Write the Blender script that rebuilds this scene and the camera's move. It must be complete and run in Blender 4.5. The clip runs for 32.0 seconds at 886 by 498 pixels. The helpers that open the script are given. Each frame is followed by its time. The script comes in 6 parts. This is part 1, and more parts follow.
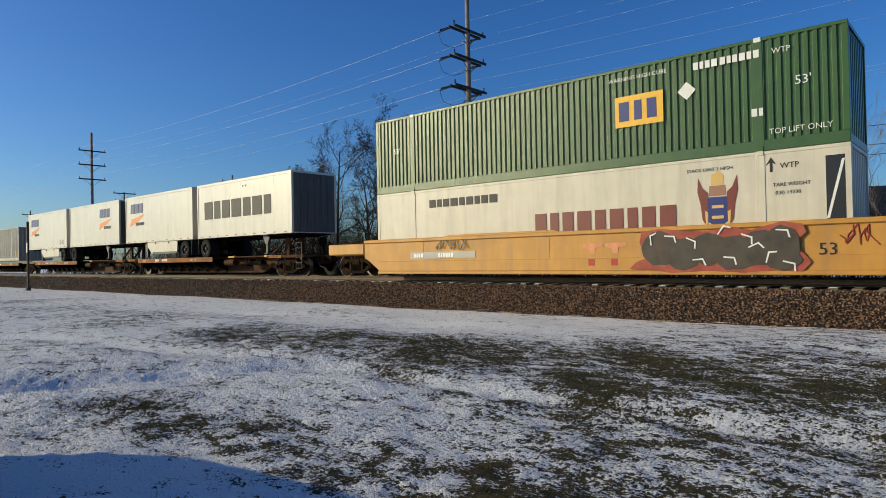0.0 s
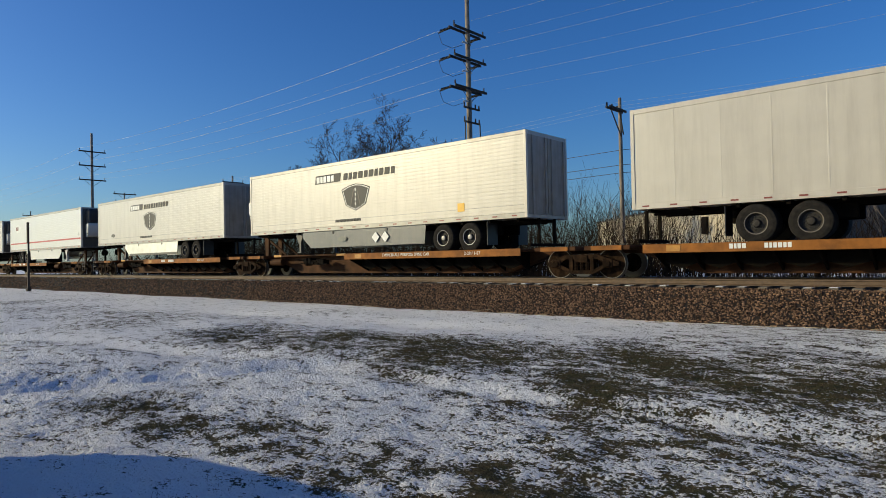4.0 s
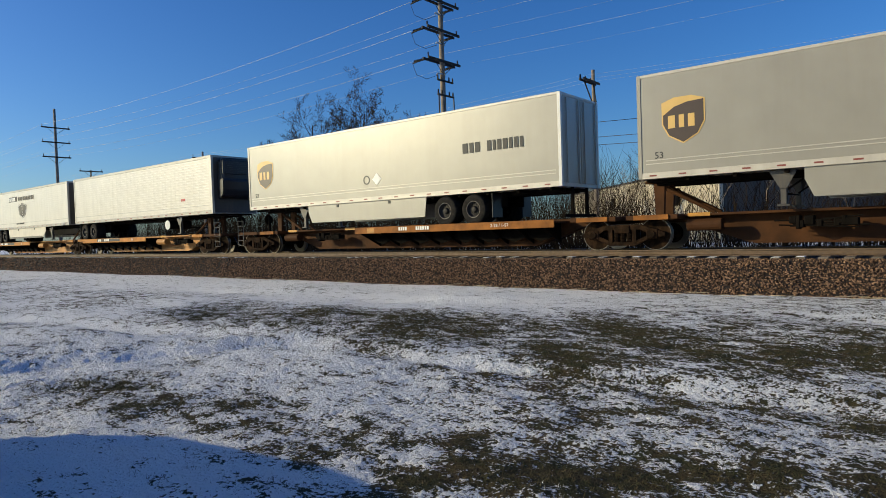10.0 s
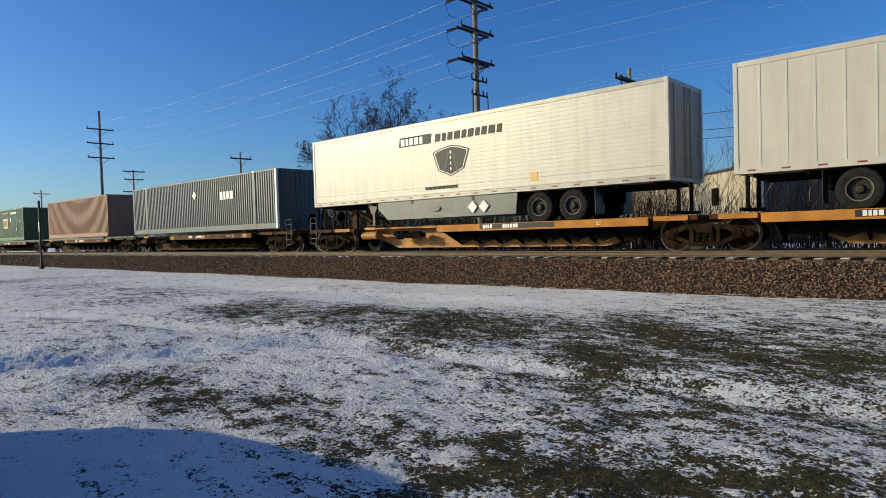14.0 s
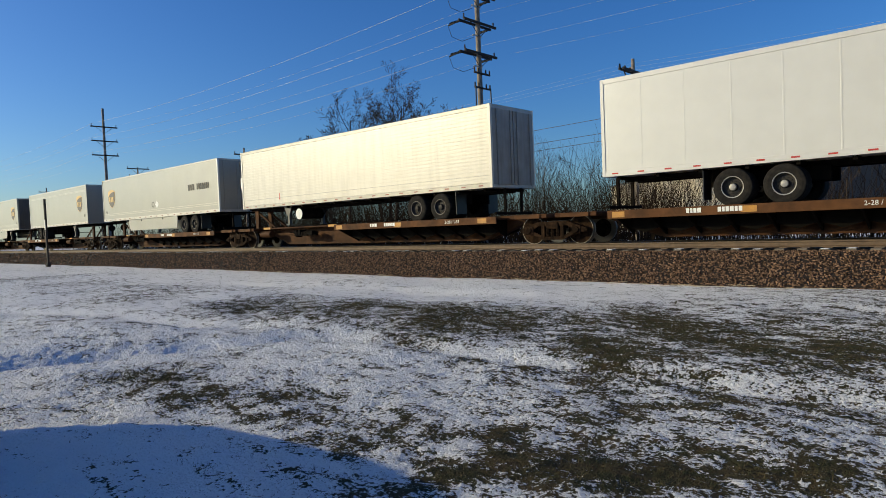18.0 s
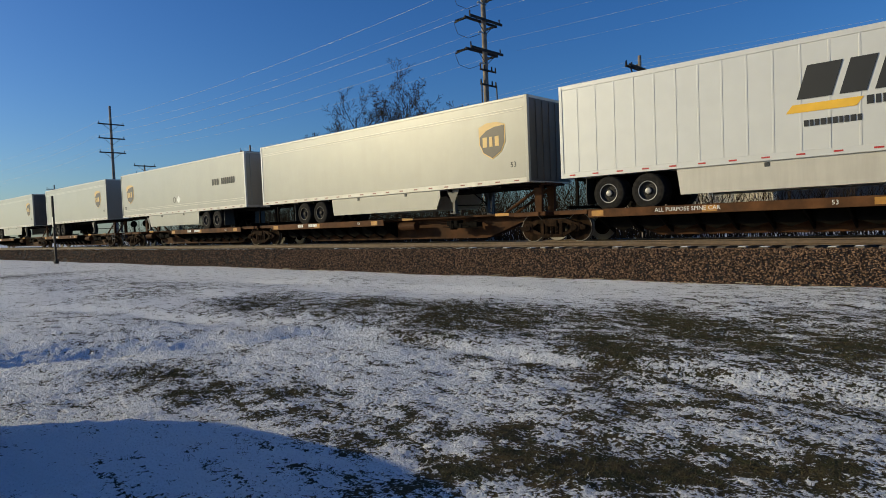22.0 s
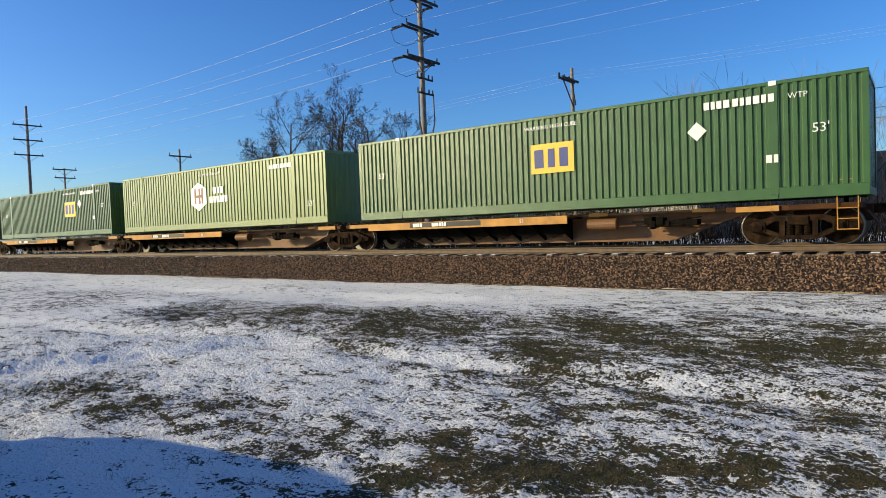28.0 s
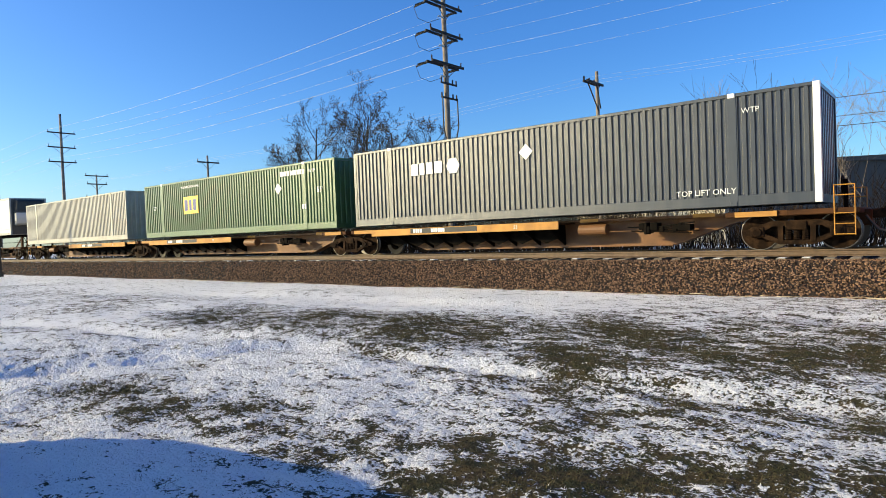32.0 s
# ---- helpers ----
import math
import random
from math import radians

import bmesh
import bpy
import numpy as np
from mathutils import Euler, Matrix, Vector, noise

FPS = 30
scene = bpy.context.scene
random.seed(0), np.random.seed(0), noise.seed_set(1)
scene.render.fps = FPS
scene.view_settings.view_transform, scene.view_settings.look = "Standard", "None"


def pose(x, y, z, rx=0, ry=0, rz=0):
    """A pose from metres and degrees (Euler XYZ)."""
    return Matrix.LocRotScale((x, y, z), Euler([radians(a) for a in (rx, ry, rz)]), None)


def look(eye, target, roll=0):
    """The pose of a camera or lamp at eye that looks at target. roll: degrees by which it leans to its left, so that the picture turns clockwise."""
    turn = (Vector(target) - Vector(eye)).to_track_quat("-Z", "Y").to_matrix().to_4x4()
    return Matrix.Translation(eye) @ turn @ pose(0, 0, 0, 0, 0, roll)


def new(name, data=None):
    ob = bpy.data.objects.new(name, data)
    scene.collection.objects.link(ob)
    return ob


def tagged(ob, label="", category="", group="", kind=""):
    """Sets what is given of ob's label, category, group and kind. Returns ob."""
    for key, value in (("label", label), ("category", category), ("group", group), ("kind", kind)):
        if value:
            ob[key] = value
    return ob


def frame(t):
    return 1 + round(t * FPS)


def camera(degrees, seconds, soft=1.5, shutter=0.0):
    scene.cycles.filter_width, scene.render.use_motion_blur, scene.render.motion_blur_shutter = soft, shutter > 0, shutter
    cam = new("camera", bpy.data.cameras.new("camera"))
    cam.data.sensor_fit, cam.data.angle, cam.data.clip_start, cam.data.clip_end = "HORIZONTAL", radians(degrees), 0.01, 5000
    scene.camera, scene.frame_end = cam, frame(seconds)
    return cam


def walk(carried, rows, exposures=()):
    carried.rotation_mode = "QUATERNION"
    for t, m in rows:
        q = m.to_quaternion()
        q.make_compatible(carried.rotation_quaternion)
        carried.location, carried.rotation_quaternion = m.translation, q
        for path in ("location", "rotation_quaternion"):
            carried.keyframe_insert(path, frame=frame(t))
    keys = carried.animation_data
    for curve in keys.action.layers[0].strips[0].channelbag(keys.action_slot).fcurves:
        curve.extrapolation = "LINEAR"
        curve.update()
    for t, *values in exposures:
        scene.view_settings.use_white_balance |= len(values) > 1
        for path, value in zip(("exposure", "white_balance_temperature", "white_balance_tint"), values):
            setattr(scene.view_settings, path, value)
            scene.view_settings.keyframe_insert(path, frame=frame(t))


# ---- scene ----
EYE = 0.7465          # eye height over the rail head
RUN = (722.87, 20.90, -22.36, 6.51)   # way of the train over the clip, a polynomial in t / 32, towards +x
TC = 18.91            # centre line of the track
END = 32.0

# ---- camera ----
cam = camera(69.52, 32.0, 0.6)
TURN = """0.0 40.85 0.72 -1.15
0.5 40.86 0.77 -1.13
1.0 40.80 0.79 -1.18
1.5 40.80 0.86 -1.02
2.0 40.77 0.88 -1.19
2.5 40.74 0.86 -1.25
4.5 41.05 0.64 -1.13
5.0 41.53 0.44 -1.08
5.5 41.69 0.38 -0.89
6.0 41.82 0.32 -1.05
6.5 41.94 0.31 -0.69
7.0 42.08 0.31 -0.94
7.5 42.22 0.29 -1.47
8.0 40.19 -0.18 -2.51
8.5 39.09 -0.49 -2.58
9.0 38.46 -0.92 -2.09
9.5 37.98 -1.46 -2.66
10.0 38.73 -1.61 -1.95
10.5 39.60 -1.73 -2.08
11.0 39.76 -1.76 -2.03
11.5 40.26 -1.70 -1.96
12.0 40.70 -1.72 -1.99
12.5 40.99 -1.72 -2.05
13.0 41.25 -1.66 -1.96
13.5 41.45 -1.66 -1.92
14.0 41.70 -1.54 -1.75
14.5 42.00 -1.51 -2.08
16.5 42.41 -1.57 -2.18
17.0 42.03 -1.79 -2.36
17.5 42.10 -1.90 -2.43
18.0 42.13 -2.08 -2.37
18.5 42.16 -2.13 -2.85
19.0 42.23 -2.26 -2.64
19.5 42.26 -2.33 -2.83
20.0 42.36 -2.38 -2.64
20.5 42.45 -2.40 -2.54
21.0 42.52 -2.37 -2.41
21.5 42.59 -2.29 -2.16
22.0 42.65 -2.30 -2.32
22.5 39.33 -2.34 -2.50
23.0 33.38 -2.35 -1.74
23.5 32.39 -2.27 -2.24
24.0 32.43 -2.16 -2.40
24.5 32.46 -2.00 -2.10
25.0 34.49 -1.95 -1.89
25.5 35.80 -1.78 -2.10
27.5 36.34 -2.04 -2.51
28.0 36.98 -1.86 -2.17
28.5 38.36 -1.94 -2.60
29.0 38.88 -1.74 -2.40
29.5 38.87 -1.59 -2.45
30.0 38.89 -1.47 -2.41
30.5 39.04 -1.53 -2.36
31.0 39.07 -1.49 -2.24
31.5 39.07 -1.42 -2.24
32.0 39.12 -1.37 -2.25"""
rows = []
for line in TURN.splitlines():
    t, yaw, pitch, roll = [float(v) for v in line.split()]
    rows.append((t, pose(0, 0, EYE, 90 + pitch, 0, yaw) @ pose(0, 0, 0, 0, 0, roll)))
walk(cam, rows, [(t, e - (0.10 if t < 7 else 0.02 if t < 26 else 0.04), k + 120, -3) for t, e, k in ((0, -0.03, 6280), (5, -0.05, 6280), (8, -0.02, 6280), (13, 0.03, 6250), (14.5, 0.05, 6250), (16.5, 0.53, 6450), (17.1, 0.40, 6400), (17.6, 0.1, 6300), (18, -0.02, 6280), (21, 0.0, 6280), (22, -0.3, 6280), (22.5, -0.16, 6280), (23, -0.11, 6280), (25.5, 0.0, 6280), (27.5, 0.36, 6450), (28, 0.5, 6550), (29, 0.82, 6650), (30, 0.84, 6650), (31, 0.89, 6700), (32, 0.84, 6650))])

# ---- light ----
SUN_AZ, SUN_EL = 49.0, 18.0
to_sun = Vector((-math.sin(radians(SUN_AZ)) * math.cos(radians(SUN_EL)), -math.cos(radians(SUN_AZ)) * math.cos(radians(SUN_EL)), math.sin(radians(SUN_EL))))
world = bpy.data.worlds.new("winter_sky")
scene.world = world
world.use_nodes = True
wn = world.node_tree
wn.nodes.clear()
sky = wn.nodes.new("ShaderNodeTexSky")
sky.sky_type = "NISHITA"
sky.sun_disc = False
sky.sun_elevation = radians(SUN_EL)
sky.sun_rotation = math.atan2(to_sun.x, to_sun.y)
sky.altitude = 200
sky.air_density, sky.dust_density, sky.ozone_density = 1.0, 1.5, 6.0
bg = wn.nodes.new("ShaderNodeBackground")
bg.inputs["Strength"].default_value = 0.148
wo = wn.nodes.new("ShaderNodeOutputWorld")
deep = wn.nodes.new("ShaderNodeHueSaturation")
deep.inputs["Hue"].default_value, deep.inputs["Saturation"].default_value = 0.514, 1.14
wn.links.new(sky.outputs[0], deep.inputs["Color"])
wn.links.new(deep.outputs[0], bg.inputs[0])
wn.links.new(bg.outputs[0], wo.inputs[0])
sun = new("sun", bpy.data.lights.new("sun", "SUN"))
sun.data.energy, sun.data.angle, sun.data.color = 4.25, radians(0.5), (1.0, 0.79, 0.50)
sun.matrix_world = look(to_sun * 50, (0, 0, 0))


# ---- materials ----
def mat(name, color, rough=0.5, metal=0.0, var=0.15, scale=3.0, dirt=None, dirt_amt=0.0, dirt_scale=1.2, bump=0.0, bump_scale=60.0, streak=False, rand=0.0, island=False, coat=0.0, coat_rough=0.40, spec=0.5):
    """A painted or raw surface: colour, fine and coarse variation, dirt and relief."""
    m = bpy.data.materials.new(name)
    m.use_nodes = True
    nt = m.node_tree
    b = nt.nodes["Principled BSDF"]
    N, L = nt.nodes.new, nt.links.new
    tc = N("ShaderNodeTexCoord")
    n1 = N("ShaderNodeTexNoise")
    n1.inputs["Scale"].default_value, n1.inputs["Detail"].default_value = scale, 6
    L(tc.outputs["Object"], n1.inputs["Vector"])
    hv = N("ShaderNodeHueSaturation")
    hv.inputs["Color"].default_value = (*color, 1)
    mr = N("ShaderNodeMapRange")
    mr.inputs["From Min"].default_value, mr.inputs["From Max"].default_value = 0.3, 0.7
    mr.inputs["To Min"].default_value, mr.inputs["To Max"].default_value = 1 - var, 1 + var
    L(n1.outputs["Fac"], mr.inputs["Value"])
    val = mr.outputs[0]
    if rand:
        src = N("ShaderNodeNewGeometry").outputs["Random Per Island"] if island else N("ShaderNodeObjectInfo").outputs["Random"]
        r2 = N("ShaderNodeMapRange")
        r2.inputs["To Min"].default_value, r2.inputs["To Max"].default_value = 1 - rand, 1 + rand
        L(src, r2.inputs["Value"])
        mu = N("ShaderNodeMath")
        mu.operation = "MULTIPLY"
        L(val, mu.inputs[0])
        L(r2.outputs[0], mu.inputs[1])
        val = mu.outputs[0]
    L(val, hv.inputs["Value"])
    out = hv.outputs[0]
    if dirt:
        n2 = N("ShaderNodeTexNoise")
        n2.inputs["Scale"].default_value, n2.inputs["Detail"].default_value, n2.inputs["Roughness"].default_value = dirt_scale, 8, 0.65
        vec = tc.outputs["Object"]
        if streak:
            mp = N("ShaderNodeMapping")
            mp.inputs["Scale"].default_value = (4, 4, 0.35)
            L(vec, mp.inputs[0])
            vec = mp.outputs[0]
        L(vec, n2.inputs["Vector"])
        cr = N("ShaderNodeMapRange")
        cr.inputs["From Min"].default_value, cr.inputs["From Max"].default_value = 0.45, 0.75
        cr.inputs["To Max"].default_value = dirt_amt
        L(n2.outputs["Fac"], cr.inputs["Value"])
        mx = N("ShaderNodeMix")
        mx.data_type = "RGBA"
        L(cr.outputs[0], mx.inputs["Factor"])
        L(out, mx.inputs["A"])
        mx.inputs["B"].default_value = (*dirt, 1)
        out = mx.outputs["Result"]
    L(out, b.inputs["Base Color"])
    b.inputs["Roughness"].default_value, b.inputs["Metallic"].default_value = rough, metal
    b.inputs["Specular IOR Level"].default_value = spec
    if coat:
        b.inputs["Coat Weight"].default_value, b.inputs["Coat Roughness"].default_value = coat, coat_rough
        # fine horizontal brushing of the sheet catches the low sun
        roll = N("ShaderNodeMapping")
        roll.inputs["Scale"].default_value = (25, 25, 180)
        L(tc.outputs["Object"], roll.inputs[0])
        wv = N("ShaderNodeTexNoise")
        wv.inputs["Scale"].default_value, wv.inputs["Detail"].default_value = 1.0, 0
        L(roll.outputs[0], wv.inputs["Vector"])
        rb = N("ShaderNodeBump")
        rb.inputs["Strength"].default_value, rb.inputs["Distance"].default_value = 1.0, 0.0026
        L(wv.outputs["Fac"], rb.inputs["Height"])
        L(rb.outputs[0], b.inputs["Coat Normal"])
    if bump:
        n3 = N("ShaderNodeTexNoise")
        n3.inputs["Scale"].default_value, n3.inputs["Detail"].default_value = bump_scale, 4
        L(tc.outputs["Object"], n3.inputs["Vector"])
        bp = N("ShaderNodeBump")
        bp.inputs["Strength"].default_value, bp.inputs["Distance"].default_value = bump, 0.02
        L(n3.outputs["Fac"], bp.inputs["Height"])
        L(bp.outputs[0], b.inputs["Normal"])
    return m


GRIME = (0.16, 0.12, 0.08)
M = dict(
    white=mat("white_trailer_paint", (0.505, 0.463, 0.383), 0.36, 0, 0.05, 1.5, GRIME, 0.25, 0.8, streak=True, coat=0.8, coat_rough=0.32),
    white_clean=mat("clean_white_paint", (0.57, 0.555, 0.515), 0.3, 0, 0.03, 1.5, GRIME, 0.06, 0.8, coat=1.0, coat_rough=0.34),
    cream=mat("cream_paint", (0.60, 0.55, 0.44), 0.4, 0, 0.06, 1.5, GRIME, 0.25, 0.8, streak=True),
    beige=mat("grey_beige_paint", (0.285, 0.262, 0.21), 0.33, 0, 0.05, 1.2, GRIME, 0.12, 0.7, streak=True, coat=0.65, coat_rough=0.32),
    green=mat("dark_green_paint", (0.037, 0.093, 0.023), 0.5, 0, 0.12, 2, (0.07, 0.11, 0.05), 0.3, 0.9, streak=True, coat=0.8, coat_rough=0.30, spec=0.15),
    lime=mat("light_green_paint", (0.118, 0.162, 0.028), 0.42, 0, 0.1, 2, (0.2, 0.22, 0.1), 0.3, 0.9, streak=True, coat=0.4),
    orange=mat("orange_paint", (0.50, 0.100, 0.019), 0.42, 0, 0.1, 2, (0.35, 0.15, 0.08), 0.3, 0.9, streak=True, coat=0.3),
    slate=mat("slate_grey_paint", (0.026, 0.033, 0.042), 0.5, 0, 0.12, 2, (0.11, 0.105, 0.10), 0.3, 0.9, streak=True, coat=1.0, coat_rough=0.32, spec=0.2),
    greygreen=mat("grey_green_paint", (0.062, 0.069, 0.058), 0.4, 0, 0.12, 2, (0.2, 0.19, 0.14), 0.3, 0.9, streak=True, coat=0.7, coat_rough=0.32, spec=0.2),
    rust=mat("faded_rust_red_paint", (0.30, 0.15, 0.09), 0.5, 0, 0.12, 2, (0.2, 0.12, 0.08), 0.4, 0.9, streak=True),
    grey=mat("pale_grey_paint", (0.36, 0.34, 0.28), 0.45, 0, 0.1, 2, GRIME, 0.3, 0.9, streak=True),
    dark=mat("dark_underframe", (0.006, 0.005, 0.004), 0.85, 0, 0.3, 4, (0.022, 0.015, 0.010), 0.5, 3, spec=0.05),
    nose=mat("grimy_shade_grey", (0.055, 0.052, 0.047), 0.5, 0, 0.15, 2, GRIME, 0.4, 1.2, streak=True),
    rail_grey=mat("worn_aluminium_rail", (0.36, 0.345, 0.31), 0.4, 0.2, 0.12, 3, GRIME, 0.4, 2),
    black=mat("black_plastic", (0.015, 0.015, 0.017), 0.35, 0, 0.1, 3),
    tyre=mat("dusty_tyre_rubber", (0.014, 0.013, 0.012), 0.9, 0, 0.3, 8, (0.06, 0.048, 0.036), 0.4, 6, spec=0.15),
    rim=mat("steel_wheel_rim", (0.026, 0.024, 0.022), 0.6, 0.0, 0.2, 6, (0.06, 0.045, 0.03), 0.5, 5, spec=0.2),
    rim_dull=mat("dusty_rim_edge", (0.12, 0.105, 0.088), 0.6, 0, 0.2, 6, GRIME, 0.5, 5),
    rim_bright=mat("bright_alloy_rim", (0.30, 0.29, 0.275), 0.45, 0.3, 0.2, 6, GRIME, 0.4, 5),
    yellow=mat("worn_yellow_car_paint", (0.45, 0.21, 0.025), 0.55, 0, 0.2, 2, (0.10, 0.05, 0.025), 0.9, 1.1),
    well=mat("orange_yellow_well_paint", (0.50, 0.245, 0.04), 0.5, 0, 0.15, 1.2, (0.30, 0.17, 0.07), 0.6, 0.9, streak=True),
    brown=mat("rusty_brown_sill_paint", (0.062, 0.027, 0.011), 0.7, 0, 0.35, 2, (0.018, 0.011, 0.007), 0.6, 1.5, spec=0.1),
    rusty=mat("rusty_orange_sill_paint", (0.15, 0.064, 0.02), 0.65, 0, 0.25, 2, (0.08, 0.045, 0.025), 0.6, 1.5),
    ochre=mat("faded_ochre_sill_paint", (0.40, 0.18, 0.035), 0.65, 0, 0.25, 2, (0.12, 0.07, 0.04), 0.6, 1.5),
    edge_rust=mat("rust_orange_deck_edge", (0.27, 0.105, 0.022), 0.65, 0, 0.25, 2, (0.07, 0.03, 0.013), 0.85, 1.6, spec=0.15),
    edge_brown=mat("dark_rusted_deck_edge", (0.10, 0.044, 0.017), 0.7, 0, 0.35, 2, (0.028, 0.016, 0.010), 0.9, 1.4, spec=0.12),
    edge_orange=mat("orange_deck_edge", (0.43, 0.18, 0.03), 0.6, 0, 0.15, 2, (0.16, 0.07, 0.025), 0.6, 1.5, spec=0.2),
    edge_gold=mat("golden_deck_edge", (0.46, 0.235, 0.06), 0.6, 0, 0.15, 2, (0.17, 0.085, 0.035), 0.7, 1.3, spec=0.2),
    truck=mat("dusty_cast_steel", (0.012, 0.007, 0.004), 0.85, 0, 0.35, 5, (0.075, 0.040, 0.020), 0.75, 3.2, bump=0.4, spec=0.06),
    tread=mat("polished_wheel_tread", (0.16, 0.14, 0.12), 0.4, 1.0, 0.1, 4),
    rail_side=mat("rusty_rail_web", (0.12, 0.078, 0.046), 0.7, 0, 0.25, 5, (0.05, 0.03, 0.018), 0.5, 4),
    rail_top=mat("worn_rail_head", (0.55, 0.52, 0.48), 0.22, 1.0, 0.1, 4),
    tie=mat("weathered_tie_wood", (0.12, 0.10, 0.08), 0.85, 0, 0.3, 6, rand=0.25, bump=0.4),
    snow_cap=mat("thin_snow", (0.80, 0.82, 0.86), 0.8, 0, 0.05, 6),
    stone=mat("ballast_stone", (0.14, 0.086, 0.053), 0.9, 0, 0.45, 25, rand=0.85, island=True, spec=0.15),
    # near-black bed: the shade in the gaps between stones is in its colour
    bed=mat("shade_dark_bed", (0.014, 0.008, 0.005), 0.95, 0, 0.4, 20, bump=0.6, bump_scale=25),
    straw=mat("bleached_straw", (0.40, 0.34, 0.24), 0.8, 0, 0.2, 5),
    pole=mat("weathered_pole_wood", (0.23, 0.19, 0.15), 0.85, 0, 0.25, 3, (0.1, 0.08, 0.06), 0.5, 2, bump=0.3, streak=True),
    arm=mat("dark_crossarm_wood", (0.035, 0.029, 0.023), 0.85, 0, 0.25, 3),
    steel=mat("galvanised_steel", (0.45, 0.45, 0.44), 0.45, 0.6, 0.15, 3),
    wire=mat("aluminium_wire", (0.5, 0.5, 0.5), 0.6, 0.0, 0.05, 3),
    wire_dark=mat("black_cable", (0.03, 0.03, 0.03), 0.6, 0, 0.05, 3),
    bark=mat("grey_brown_bark", (0.050, 0.037, 0.027), 0.9, 0, 0.25, 2, spec=0.1),
    pale_bark=mat("pale_sapling_bark", (0.25, 0.20, 0.15), 0.85, 0, 0.3, 2, spec=0.1),
    brush=mat("dry_brush", (0.022, 0.015, 0.009), 0.95, 0, 0.3, 1, rand=0.5, island=True, spec=0.03),
    faded_yellow=mat("faded_yellow_marking", (0.40, 0.25, 0.07), 0.55, 0, 0.25, 4, (0.12, 0.10, 0.07), 0.5, 3),
    door_grey=mat("dirty_shaded_door", (0.24, 0.225, 0.20), 0.5, 0, 0.15, 2, GRIME, 0.5, 1.2, streak=True),
    pale_blue=mat("faded_blue_spray_paint", (0.20, 0.26, 0.25), 0.6, 0, 0.2, 3),
    pink=mat("faded_pink_spray_paint", (0.62, 0.26, 0.12), 0.6, 0, 0.2, 3),
    wall_cream=mat("cream_metal_siding", (0.52, 0.45, 0.32), 0.5, 0, 0.08, 0.5, GRIME, 0.25, 0.4, streak=True),
    wall_dark=mat("shade_dark_siding", (0.045, 0.042, 0.038), 0.55, 0, 0.08, 0.5, GRIME, 0.2, 0.4, streak=True),
    red=mat("red_marking", (0.42, 0.03, 0.02), 0.4, 0, 0.05, 3),
    tape_red=mat("faded_red_tape", (0.20, 0.045, 0.03), 0.4, 0, 0.2, 3),
    ink=mat("black_marking", (0.010, 0.010, 0.011), 0.6, 0, 0.05, 3),
    ink_grey=mat("dark_grey_marking", (0.022, 0.022, 0.022), 0.6, 0, 0.05, 3),
    blue=mat("navy_marking", (0.02, 0.03, 0.16), 0.4, 0, 0.05, 3),
    mark_orange=mat("orange_marking", (0.75, 0.22, 0.03), 0.4, 0, 0.05, 3),
    mark_yellow=mat("yellow_marking", (0.75, 0.43, 0.03), 0.45, 0, 0.08, 3),
    mark_white=mat("white_marking", (0.72, 0.72, 0.68), 0.45, 0, 0.08, 3),
    spray_dark=mat("dark_spray_paint", (0.045, 0.036, 0.028), 0.6, 0, 0.4, 2.5, (0.10, 0.06, 0.035), 0.6, 2),
    spray_red=mat("red_spray_paint", (0.30, 0.05, 0.03), 0.6, 0, 0.3, 2.5, (0.4, 0.2, 0.06), 0.5, 2),
    maroon=mat("maroon_marking", (0.16, 0.03, 0.02), 0.45, 0, 0.08, 3),
    shield=mat("dark_brown_marking", (0.05, 0.03, 0.02), 0.4, 0, 0.05, 3),
    gold=mat("gold_marking", (0.62, 0.40, 0.12), 0.4, 0, 0.05, 3),
    rim_white=mat("white_disc_paint", (0.7, 0.7, 0.66), 0.4, 0, 0.05, 3),
    silver=mat("bare_aluminium", (0.60, 0.59, 0.56), 0.32, 0.75, 0.1, 2, GRIME, 0.2, 1.5),
)


# ---- mesh helpers ----
CACHE = {}


def box(bm, x0, x1, y0, y1, z0, z1, bevel=0.0):
    v = [bm.verts.new((x, y, z)) for x in (x0, x1) for y in (y0, y1) for z in (z0, z1)]
    fs = [bm.faces.new([v[i] for i in q]) for q in ((0, 1, 3, 2), (4, 6, 7, 5), (0, 4, 5, 1), (2, 3, 7, 6), (0, 2, 6, 4), (1, 5, 7, 3))]
    if bevel:
        es = list({e for f in fs for e in f.edges})
        bmesh.ops.bevel(bm, geom=es, offset=bevel, segments=1, affect="EDGES", clamp_overlap=True)
    return fs


def prism(bm, pts, y0, y1):
    """A polygon in the xz plane, given thickness along y."""
    a = [bm.verts.new((x, y0, z)) for x, z in pts]
    b = [bm.verts.new((x, y1, z)) for x, z in pts]
    n = len(pts)
    bm.faces.new(a)
    bm.faces.new(b[::-1])
    for i in range(n):
        bm.faces.new((a[i], b[i], b[(i + 1) % n], a[(i + 1) % n]))


